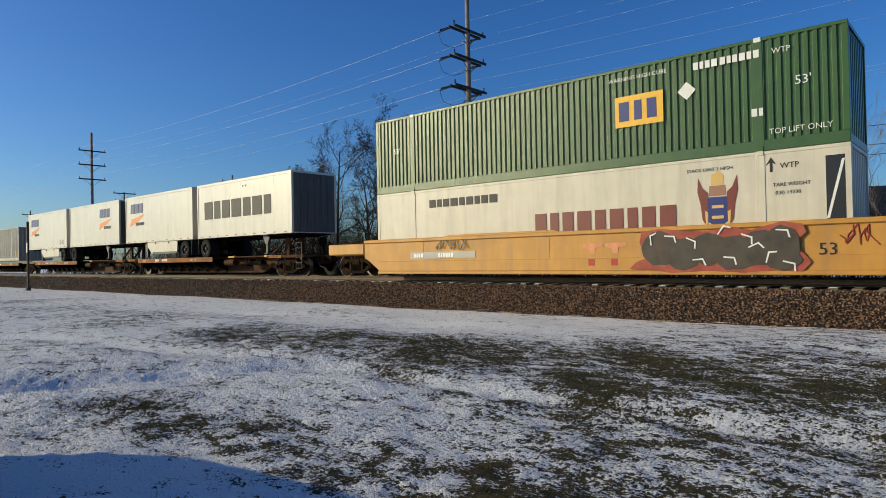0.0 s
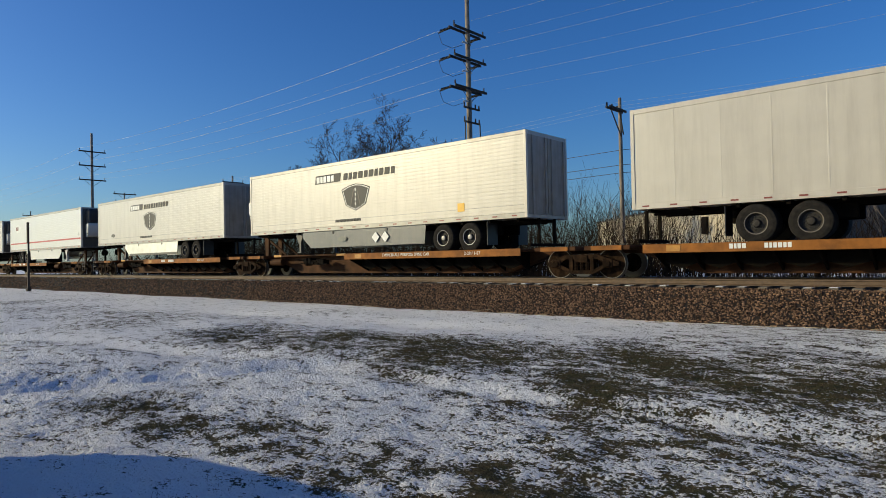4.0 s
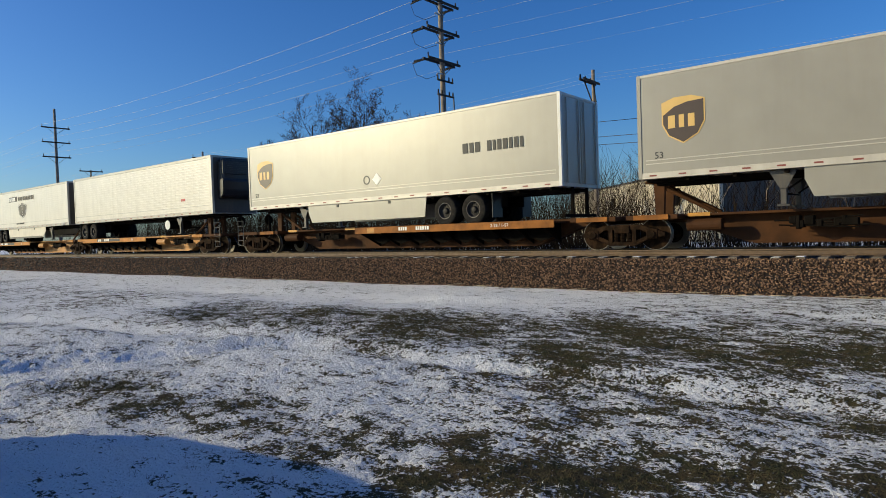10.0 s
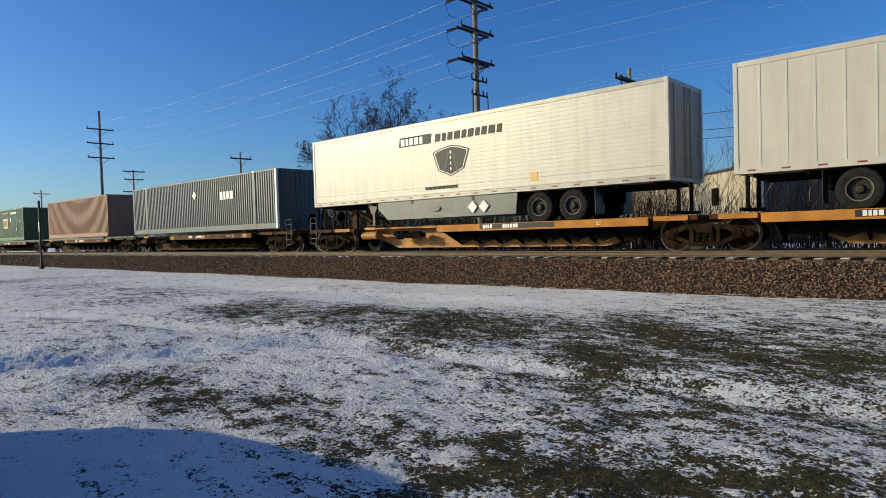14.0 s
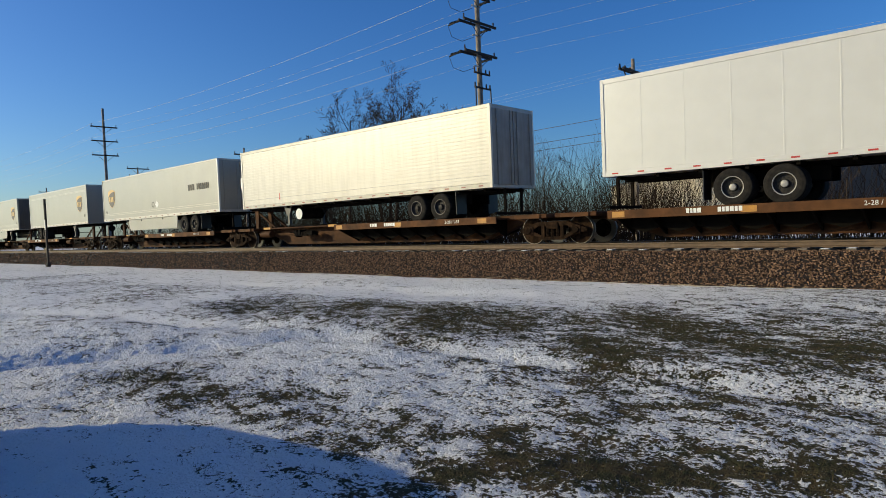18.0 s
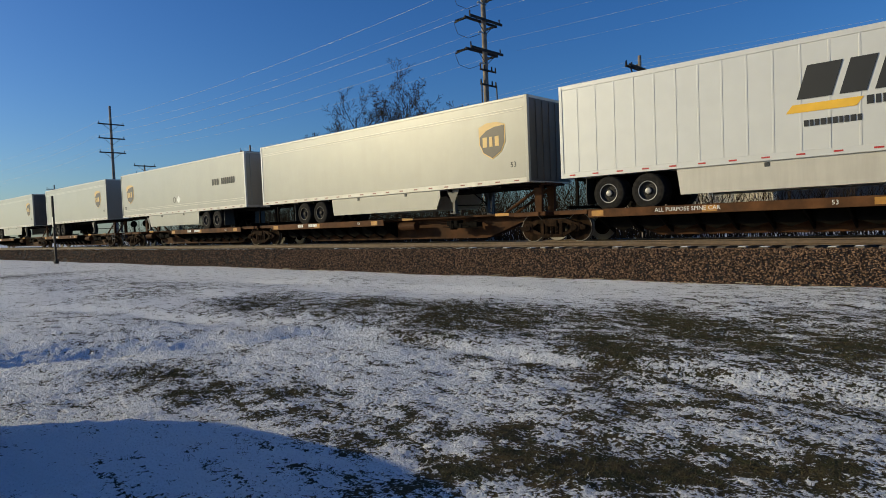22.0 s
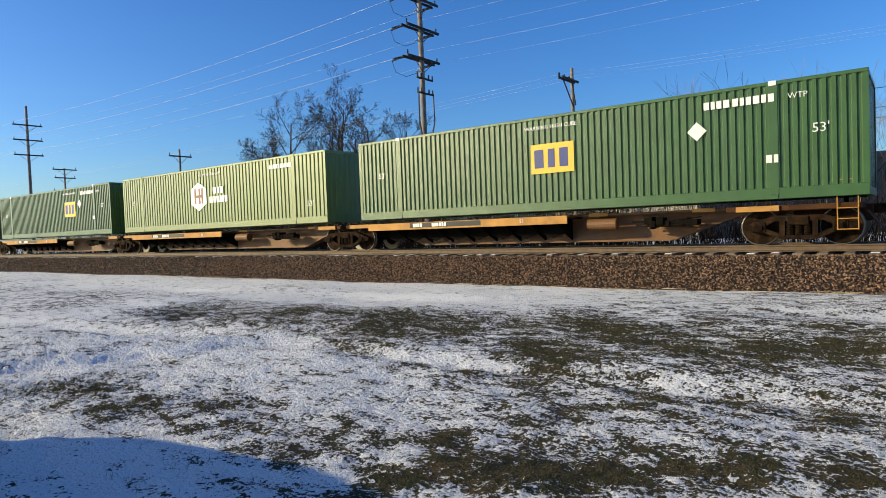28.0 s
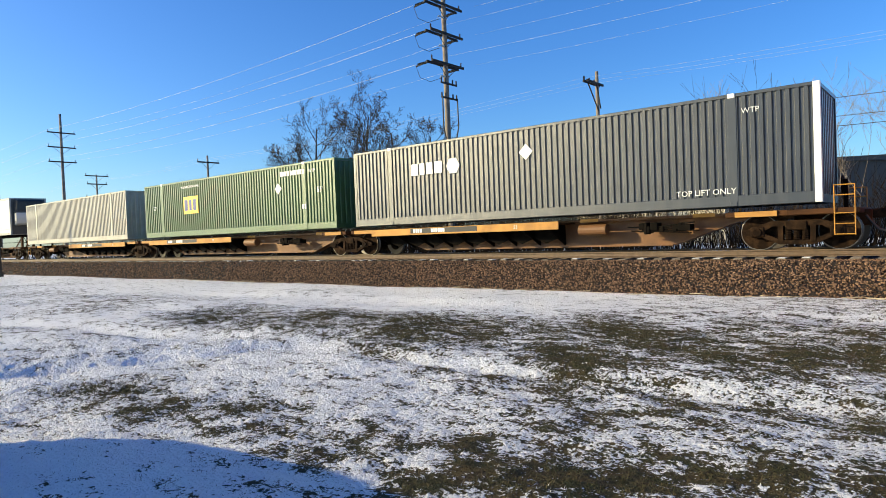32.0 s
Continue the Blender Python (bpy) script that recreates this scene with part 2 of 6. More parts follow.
def tube(bm, p0, p1, r0, r1=None, n=10, caps=True):
    p0, p1 = Vector(p0), Vector(p1)
    r1 = r0 if r1 is None else r1
    q = (p1 - p0).to_track_quat("Z", "Y")
    ring = [[bm.verts.new(p + q @ Vector((r * math.cos(2 * math.pi * i / n), r * math.sin(2 * math.pi * i / n), 0))) for i in range(n)] for p, r in ((p0, r0), (p1, r1))]
    for i in range(n):
        bm.faces.new((ring[0][i], ring[0][(i + 1) % n], ring[1][(i + 1) % n], ring[1][i]))
    if caps:
        bm.faces.new(ring[0][::-1])
        bm.faces.new(ring[1])


def lathe(bm, prof, n=24, caps=True):
    """Turn a profile of (radius, along) about the y axis."""
    rings = []
    for r, a in prof:
        rings.append([bm.verts.new((r * math.cos(2 * math.pi * i / n), a, r * math.sin(2 * math.pi * i / n))) for i in range(n)])
    for p, q in zip(rings, rings[1:]):
        for i in range(n):
            bm.faces.new((p[i], p[(i + 1) % n], q[(i + 1) % n], q[i]))
    if caps:
        bm.faces.new(rings[0][::-1])
        bm.faces.new(rings[-1])


def mesh(key, build, material):
    """One mesh for each key, made once and shared."""
    k = (key, material.name)
    if k not in CACHE:
        bm = bmesh.new()
        build(bm)
        bmesh.ops.recalc_face_normals(bm, faces=bm.faces)
        me = bpy.data.meshes.new(str(key if isinstance(key, str) else key[0]))
        bm.to_mesh(me)
        bm.free()
        me.materials.append(material)
        CACHE[k] = me
    return CACHE[k]


def part(name, me, parent, m=None, label="", smooth=False):
    ob = new(name, me)
    if parent is not None:
        ob.parent = parent
    if m is not None:
        ob.matrix_local = m
    if smooth:
        me.shade_smooth()
    if label:
        ob["label"] = label
    return ob


def words(text, size, material):
    """A mesh of readable lettering in the built-in font, lying in the xy plane."""
    k = ("text", text, size, material.name)
    if k not in CACHE:
        cu = bpy.data.curves.new("lettering", "FONT")
        cu.body, cu.size, cu.extrude, cu.resolution_u = text, size, 0.003, 2
        tmp = bpy.data.objects.new("lettering", cu)
        scene.collection.objects.link(tmp)
        me = bpy.data.meshes.new_from_object(tmp.evaluated_get(bpy.context.evaluated_depsgraph_get()))
        bpy.data.objects.remove(tmp)
        me.materials.clear()
        me.materials.append(material)
        CACHE[k] = me
    return CACHE[k]


def raw(name, verts, faces, material):
    me = bpy.data.meshes.new(name)
    me.from_pydata(verts, [], faces)
    me.materials.append(material)
    me.update()
    return me


MOVING = []


# ---- ground, one sheet to the horizon ----
def lawn_height(x, y):
    """Height of the ground: lawn before the track, a bed under it, rough land behind."""
    base = -0.88 - 0.10 * min(max(y, 0), 16) / 16
    for px, py, a, c, turn, k in SWALES:
        co, si = math.cos(radians(turn)), math.sin(radians(turn))
        u, v = ((x - px) * co + (y - py) * si) / a, ((y - py) * co - (x - px) * si) / c
        if abs(u) < 1.6 and abs(v) < 3:
            base -= 0.15 * k * math.exp(-v * v) * max(0.0, 1 - (u / 1.6) ** 4)
    n = noise.noise((x * 0.22, y * 0.5, 0.3)) * 0.11 + noise.noise((x * 0.9, y * 1.3, 4.1)) * 0.042
    if -20 < x < 3 and 1.0 < y < 14:
        n += noise.noise((x * 3.1, y * 3.1, 7.7)) * 0.018 + noise.noise((x * 7.0, y * 7.0, 2.2)) * 0.014 + noise.noise((x * 15.0, y * 15.0, 5.2)) * 0.012
    return base + (n if y < 15.2 else n * 0.4)


def spread(lo, hi, a, b, step, grow):
    """Even steps between a and b, growing steps out to lo and hi."""
    v = list(np.arange(a, b + 1e-6, step))
    s, x = step, a
    while x > lo:
        s *= grow
        x -= s
        v.insert(0, x)
    s, x = step, v[-1]
    while x < hi:
        s *= grow
        x += s
        v.append(x)
    return v


def build_ground():
    xs = spread(-3000, 3000, -12.0, 1.0, 0.03, 1.05)
    ys = spread(-2500, 3500, 1.6, 9.5, 0.03, 1.05)
    nx, ny = len(xs), len(ys)
    verts = [(x, y, lawn_height(x, y)) for y in ys for x in xs]
    idx = np.arange(nx * ny).reshape(ny, nx)
    faces = np.stack([idx[:-1, :-1], idx[:-1, 1:], idx[1:, 1:], idx[1:, :-1]], -1).reshape(-1, 4).tolist()
    me = raw("ground", verts, faces, lawn_material())
    co = np.array(verts)
    add_tufts(me, co[:, 0], co[:, 1])
    me.shade_smooth()
    tagged(new("ground", me), "mown lawn under a thin patchy dusting of snow", "ground", kind="structure")


# bare patches where the grass shows: x, y, half width, half depth, strength
FAR_BAND = [(-35.0, 9.0, 3.5, 1.6, 0.8), (-18.91, 8.19, 1.47, 2.01, 0.7), (-13.51, 8.12, 1.24, 1.50, 1.1), (-11.43, 7.90, 0.67, 1.19, 1.0), (-10.51, 8.66, 0.92, 1.76, 1.2), (-9.07, 8.57, 0.59, 1.67, 1.2), (-7.86, 8.56, 0.87, 1.91, 1.5), (-6.69, 8.87, 0.81, 1.47, 1.2), (-6.33, 7.65, 0.36, 0.68, 0.6), (-5.80, 9.48, 0.59, 1.18, 0.8), (-4.14, 7.60, 0.45, 1.12, 1.4), (-4.82, 7.71, 0.32, 0.53, 0.6), (-4.35, 9.93, 0.58, 1.47, 1.3), (-3.69, 7.70, 0.43, 0.76, 0.9), (-3.44, 9.72, 0.49, 1.08, 0.9), (-2.49, 8.67, 0.42, 1.05, 1.0), (-2.74, 10.78, 0.66, 0.72, 0.5)]
EAST_BAND = [(-1.55, 8.94, 0.39, 1.09, 1.2), (-2.11, 9.41, 0.35, 0.53, 0.6), (-0.88, 9.28, 0.25, 0.86, 1.2), (-1.13, 8.51, 0.24, 0.54, 0.6), (-0.58, 9.99, 0.32, 1.14, 1.0), (-0.13, 9.67, 0.30, 0.95, 0.8), (-1.03, 10.97, 0.43, 0.70, 0.8), (-0.67, 6.59, 0.18, 0.48, 0.8), (-0.23, 6.16, 0.20, 0.41, 0.7), (-0.02, 6.98, 0.18, 0.20, 0.8), (-0.34, 4.64, 0.23, 0.19, 0.9), (-0.14, 5.58, 0.18, 0.27, 0.6), (-5.18, 12.12, 0.97, 0.44, 0.5)]
WEST_LAWN = [(-10.71, 3.46, 0.59, 0.51, 0.7), (-8.18, 3.10, 0.41, 0.42, 1.1), (-7.64, 3.29, 0.43, 0.59, 1.2), (-6.47, 2.97, 0.23, 0.36, 1.3), (-6.27, 3.28, 0.22, 0.59, 0.9), (-5.61, 3.63, 0.28, 0.32, 1.1), (-7.20, 2.30, 0.25, 0.20, 0.4), (-4.89, 3.45, 0.17, 0.18, 0.8), (-5.00, 3.92, 0.09, 0.19, 0.8), (-10.55, 4.99, 0.64, 0.33, 0.4), (-14.27, 4.64, 0.69, 0.60, 0.4), (-8.31, 4.53, 0.34, 0.26, 0.5), (-4.99, 1.57, 0.21, 0.15, 0.5), (-4.83, 1.70, 0.12, 0.10, 0.5), (-4.44, 2.03, 0.06, 0.08, 1.0), (-4.20, 2.12, 0.07, 0.06, 1.0), (-4.19, 2.46, 0.13, 0.12, 0.4), (-3.42, 2.56, 0.23, 0.14, 0.5)]
NEAR_LAWN = [(-5.12, 3.02, 0.17, 0.14, 0.9), (-4.66, 3.11, 0.12, 0.14, 0.9), (-4.13, 3.03, 0.19, 0.27, 1.0), (-4.17, 3.44, 0.13, 0.14, 0.8), (-3.76, 3.12, 0.23, 0.23, 1.1), (-3.82, 3.49, 0.07, 0.10, 1.0), (-3.99, 3.82, 0.08, 0.21, 0.9), (-3.42, 3.67, 0.14, 0.20, 1.1), (-3.07, 3.94, 0.17, 0.17, 1.1), (-3.26, 3.13, 0.15, 0.16, 0.9), (-3.04, 3.07, 0.12, 0.22, 0.9), (-2.72, 3.11, 0.22, 0.18, 1.5), (-2.59, 3.51, 0.20, 0.25, 1.1), (-2.22, 3.49, 0.33, 0.22, 1.6), (-2.28, 3.81, 0.27, 0.23, 1.2), (-2.00, 3.78, 0.26, 0.34, 1.3)]
MIDDLE_LAWN = [(-1.68, 3.85, 0.28, 0.20, 1.6), (-1.89, 4.09, 0.24, 0.16, 1.2), (-1.26, 4.31, 0.21, 0.16, 1.3), (-0.96, 4.50, 0.18, 0.18, 1.2), (-0.99, 4.16, 0.23, 0.11, 1.0), (-4.21, 6.03, 0.21, 0.35, 0.8), (-3.25, 5.94, 0.22, 0.49, 0.9), (-3.69, 6.17, 0.25, 0.27, 0.6), (-2.44, 5.26, 0.13, 0.21, 0.8), (-2.44, 6.05, 0.32, 0.20, 0.6), (-1.98, 5.54, 0.15, 0.18, 0.8), (-2.00, 5.92, 0.11, 0.20, 0.9), (-1.69, 6.20, 0.25, 0.18, 0.7), (-1.40, 6.20, 0.20, 0.17, 0.8), (-1.69, 5.50, 0.15, 0.15, 0.7), (-0.90, 6.09, 0.19, 0.16, 0.7), (-0.58, 5.99, 0.17, 0.21, 0.9), (-1.30, 4.87, 0.12, 0.11, 0.5), (-5.05, 5.92, 0.23, 0.29, 0.8)]
WEST_FAR = [(-27.61, 8.49, 1.90, 2.21, 0.6), (-22.56, 8.53, 2.03, 1.33, 0.6), (-18.19, 9.49, 1.27, 1.02, 0.5), (-15.18, 5.37, 1.06, 0.59, 0.5), (-12.59, 5.42, 0.77, 0.53, 0.5), (-11.93, 4.12, 0.68, 0.36, 0.5), (-9.78, 3.96, 0.47, 0.31, 0.7), (-10.29, 5.84, 0.55, 0.35, 0.4), (-18.50, 5.54, 0.74, 0.82, 0.4), (-16.99, 11.19, 1.69, 0.84, 0.4), (-6.58, 6.19, 0.33, 0.22, 0.4), (-8.50, 2.50, 0.29, 0.21, 0.5)]
BARE = ((64, 1.0, WEST_FAR), (43, 1.1, FAR_BAND), (8, 1.0, EAST_BAND), (66, 1.0, WEST_LAWN), (47, 1.0, NEAR_LAWN), (22, 1.0, MIDDLE_LAWN))
# shallow swales filled with clean snow
DRIFTS = [(-5.0, 1.9, 2.2, 0.8, 30, 1.7), (-11.0, 14.6, 16.0, 0.8, 0, 0.6)]
SWALES = [(-9.7, 4.7, 2.2, 0.50, 63, 1.7), (-4.4, 6.55, 3.4, 0.36, 4, 1.05), (-14.5, 5.6, 4.0, 0.45, 14, 0.8), (-11.5, 12.3, 9.0, 0.6, 2, 0.6)]


def tufts(x, y):
    """How bare of snow and how drifted over the lawn is at each place (arrays)."""
    bare, drift = np.zeros(len(x)), np.zeros(len(x))
    for turn, gain, spots in BARE:
        co, si = math.cos(radians(turn)), math.sin(radians(turn))
        for px, py, a, c, k in spots:
            near = np.nonzero((np.abs(x - px) < 2.4 * (a + c)) & (np.abs(y - py) < 2.4 * (a + c)))[0]
            dx, dy = x[near] - px, y[near] - py
            d = np.hypot((dx * co + dy * si) / a, (dy * co - dx * si) / c)
            bare[near] = np.maximum(bare[near], np.clip((1.9 - d) / 1.5, 0, 1) * k * gain)
    for px, py, a, c, turn, k in SWALES:
        co, si = math.cos(radians(turn)), math.sin(radians(turn))
        d = np.hypot(((x - px) * co + (y - py) * si) / a, ((y - py) * co - (x - px) * si) / c)
        drift = np.maximum(drift, np.clip(1.6 - d, 0, 1) * k)
    for px, py, a, c, turn, k in DRIFTS:
        co, si = math.cos(radians(turn)), math.sin(radians(turn))
        d = np.hypot(((x - px) * co + (y - py) * si) / a, ((y - py) * co - (x - px) * si) / c)
        drift = np.maximum(drift, np.clip(1.5 - d, 0, 1) * k)
    return bare, drift


def add_tufts(me, x, y):
    for key, values in zip(("bare", "drift"), tufts(x, y)):
        me.attributes.new(key, "FLOAT", "POINT").data.foreach_set("value", values.astype(np.float32))


def lawn_nodes(nt):
    """Node helpers and the snow cover of the lawn, shared by the ground and its grass."""
    N, L = nt.nodes.new, nt.links.new
    geo = N("ShaderNodeNewGeometry")

    def mth(op, a, c=None, clamp=False):
        n = N("ShaderNodeMath")
        n.operation, n.use_clamp = op, clamp
        for i, v in enumerate((a, c)):
            if v is None:
                continue
            if isinstance(v, (int, float)):
                n.inputs[i].default_value = v
            else:
                L(v, n.inputs[i])
        return n.outputs[0]

    def noise_at(scale, detail, stretch=(1, 1, 1), turn=0, rough=0.6):
        mp = N("ShaderNodeMapping")
        mp.inputs["Scale"].default_value, mp.inputs["Rotation"].default_value = stretch, (0, 0, radians(turn))
        L(geo.outputs["Position"], mp.inputs[0])
        n = N("ShaderNodeTexNoise")
        n.inputs["Scale"].default_value, n.inputs["Detail"].default_value, n.inputs["Roughness"].default_value = scale, detail, rough
        L(mp.outputs[0], n.inputs["Vector"])
        return n.outputs["Fac"]

    sep = N("ShaderNodeSeparateXYZ")
    L(geo.outputs["Position"], sep.inputs[0])
    big = noise_at(0.45, 3, (0.5, 1.5, 1), 12)
    mid = noise_at(3.2, 5, (0.7, 1.3, 1), 25)
    cover = mth("ADD", mth("MULTIPLY", big, 0.35), mth("ADD", mth("MULTIPLY", mid, 1.35), 0.03))
    clump = noise_at(17, 2, (1, 1, 1), 0, 0.6)
    cover = mth("ADD", cover, mth("MULTIPLY", mth("SUBTRACT", clump, 0.5), 0.95))
    cover = mth("ADD", cover, mth("MULTIPLY", mth("SUBTRACT", noise_at(6.5, 3, (0.8, 1.2, 1), 20, 0.65), 0.5), 0.7))
    # the drift lies thicker towards the west
    west = mth("MULTIPLY", mth("ADD", sep.outputs[0], 5.0), -0.04)
    cover = mth("ADD", cover, mth("MINIMUM", mth("MAXIMUM", west, -0.09), 0.12))
    for key, amount in (("bare", -0.27), ("drift", 0.13)):
        at = N("ShaderNodeAttribute")
        at.attribute_name = key
        cover = mth("ADD", cover, mth("MULTIPLY", at.outputs["Fac"], amount))
    return N, L, geo, mth, noise_at, cover, clump


def lawn_material():
    """Snow on short grass: noise at three scales decides how much snow lies, with barer patches."""
    m = bpy.data.materials.new("snowy_lawn")
    m.use_nodes = True
    nt = m.node_tree
    b = nt.nodes["Principled BSDF"]
    N, L, geo, mth, noise_at, cover, clump = lawn_nodes(nt)
    fine = noise_at(34, 5, (1, 1, 1), 0, 0.8)
    cover = mth("ADD", cover, mth("MULTIPLY", fine, 1.35))
    snow = N("ShaderNodeMapRange")
    snow.interpolation_type = "SMOOTHSTEP"
    snow.inputs["From Min"].default_value, snow.inputs["From Max"].default_value = 1.35, 1.49
    L(cover, snow.inputs["Value"])
    cr = N("ShaderNodeValToRGB")
    cr.color_ramp.elements[0].position, cr.color_ramp.elements[0].color = 0.35, (0.033, 0.036, 0.012, 1)
    cr.color_ramp.elements[1].position, cr.color_ramp.elements[1].color = 0.65, (0.082, 0.059, 0.026, 1)
    L(noise_at(5, 4), cr.inputs[0])
    mx = N("ShaderNodeMix")
    mx.data_type = "RGBA"
    L(snow.outputs[0], mx.inputs["Factor"])
    L(cr.outputs[0], mx.inputs["A"])
    mx.inputs["B"].default_value = (0.90, 0.90, 0.91, 1)
    L(mx.outputs["Result"], b.inputs["Base Color"])
    b.inputs["Roughness"].default_value = 0.85
    b.inputs["Specular IOR Level"].default_value = 0.2
    bp = N("ShaderNodeBump")
    bp.inputs["Strength"].default_value, bp.inputs["Distance"].default_value = 1.0, 0.09
    L(mth("ADD", mth("MULTIPLY", fine, 0.5), mth("MULTIPLY", clump, 1.0)), bp.inputs["Height"])
    L(bp.outputs[0], b.inputs["Normal"])
    return m


# ---- railway track ----
def build_track():
    track = tagged(new("railway_track"), "single railway track with rusty rails on dark ballast", "railway track", kind="structure")

    pts = [(15.7, -1.06), (17.25, -0.25), (20.6, -0.25), (23.0, -1.2), (23.0, -1.6), (15.7, -1.6)]
    v, fcs = [], []
    for x in (-900, 400):
        v += [(x, y, z) for y, z in pts]
    n = len(pts)
    fcs = [tuple(range(n))[::-1], tuple(range(n, 2 * n))] + [(i, (i + 1) % n, n + (i + 1) % n, n + i) for i in range(n)]
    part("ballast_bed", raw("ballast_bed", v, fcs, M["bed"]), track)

    prof = [(-0.075, -0.17), (0.075, -0.17), (0.075, -0.158), (0.012, -0.13), (0.012, -0.05), (0.037, -0.038), (0.037, -0.004), (0.03, 0.0), (-0.03, 0.0), (-0.037, -0.004), (-0.037, -0.038), (-0.012, -0.05), (-0.012, -0.13), (-0.075, -0.158)]
    v = [(x, y, z) for x in (-900, 400) for y, z in prof]
    n = len(prof)
    fcs = [tuple(range(n))[::-1], tuple(range(n, 2 * n))] + [(i, (i + 1) % n, n + (i + 1) % n, n + i) for i in range(n)]
    me = raw("rail", v, fcs, M["rail_side"])
    me.materials.append(M["rail_top"])
    me.polygons[2 + 7].material_index = 1
    for y in (TC - 0.753, TC + 0.753):
        part("rail", me, track, pose(0, y, 0))

    def tie(bm):
        box(bm, -0.115, 0.115, -1.3, 1.3, -0.36, -0.185, 0.012)
    tm = mesh("tie", tie, M["tie"])

    def plate(bm):
        box(bm, -0.1, 0.1, -0.17, 0.17, -0.187, -0.168)
    pm = mesh("tie_plate", plate, M["rail_side"])

    def cap(bm):
        box(bm, -0.09, 0.09, -1.305, -1.05, -0.19, -0.178, 0.004)
    cm = mesh("snow_cap", cap, M["snow_cap"])
    rnd = random.Random(5)
    x = -95.0
    while x < 4:
        t = part("tie", tm, track, pose(x, TC + rnd.uniform(-0.04, 0.04), rnd.uniform(-0.01, 0.01), 0, 0, rnd.uniform(-1, 1)))
        part("tie_plate", pm, t, pose(0, -0.753, 0))
        if rnd.random() < 0.45:
            part("snow_cap", cm, t, pose(0, rnd.uniform(-0.02, 0.05), 0.004))
        x += 0.52


def build_stones():
    """Loose ballast along the near shoulder."""
    rng = np.random.default_rng(3)
    phi = (1 + 5 ** 0.5) / 2
    ico = np.array([(-1, phi, 0), (1, phi, 0), (-1, -phi, 0), (1, -phi, 0), (0, -1, phi), (0, 1, phi), (0, -1, -phi), (0, 1, -phi), (phi, 0, -1), (phi, 0, 1), (-phi, 0, -1), (-phi, 0, 1)]) / 1.9
    tri = np.array([(0, 11, 5), (0, 5, 1), (0, 1, 7), (0, 7, 10), (0, 10, 11), (1, 5, 9), (5, 11, 4), (11, 10, 2), (10, 7, 6), (7, 1, 8), (3, 9, 4), (3, 4, 2), (3, 2, 6), (3, 6, 8), (3, 8, 9), (4, 9, 5), (2, 4, 11), (6, 2, 10), (8, 6, 7), (9, 8, 1)])
    spots = []
    for x0, x1, per in ((-26, 2, 640), (-48, -26, 190), (-80, -48, 60)):
        k = int((x1 - x0) * 1.9 * per)
        spots.append(np.stack([rng.uniform(x0, x1, k), rng.uniform(15.45, 17.75, k), np.full(k, 1.0 if x0 > -30 else (1.35 if x0 > -50 else 1.9))], 1))
    p = np.concatenate(spots)
    k = len(p)
    size = rng.uniform(0.014, 0.038, k) * p[:, 2]
    z = np.where(p[:, 1] < 17.25, -0.25 - (17.25 - p[:, 1]) * 0.523, -0.25) + size * 0.25
    z = np.maximum(z, -1.03)
    keep = (p[:, 1] > 15.75) | (rng.random(k) < 0.35)
    p, size, z = p[keep], size[keep], z[keep]
    k = len(p)
    sh = ico[None] * size[:, None, None] * rng.uniform(0.55, 1.3, (k, 12, 1)) * rng.uniform(0.65, 1.2, (k, 1, 3))
    sh += np.stack([p[:, 0], p[:, 1], z], 1)[:, None]
    faces = (tri[None] + 12 * np.arange(k)[:, None, None]).reshape(-1, 3)
    ob = new("ballast_stones", raw("ballast_stones", sh.reshape(-1, 3).tolist(), faces.tolist(), M["stone"]))
    tagged(ob, "loose crushed brown and grey stone along the track shoulder", "ballast", kind="stuff")


build_ground()
build_track()
build_stones()


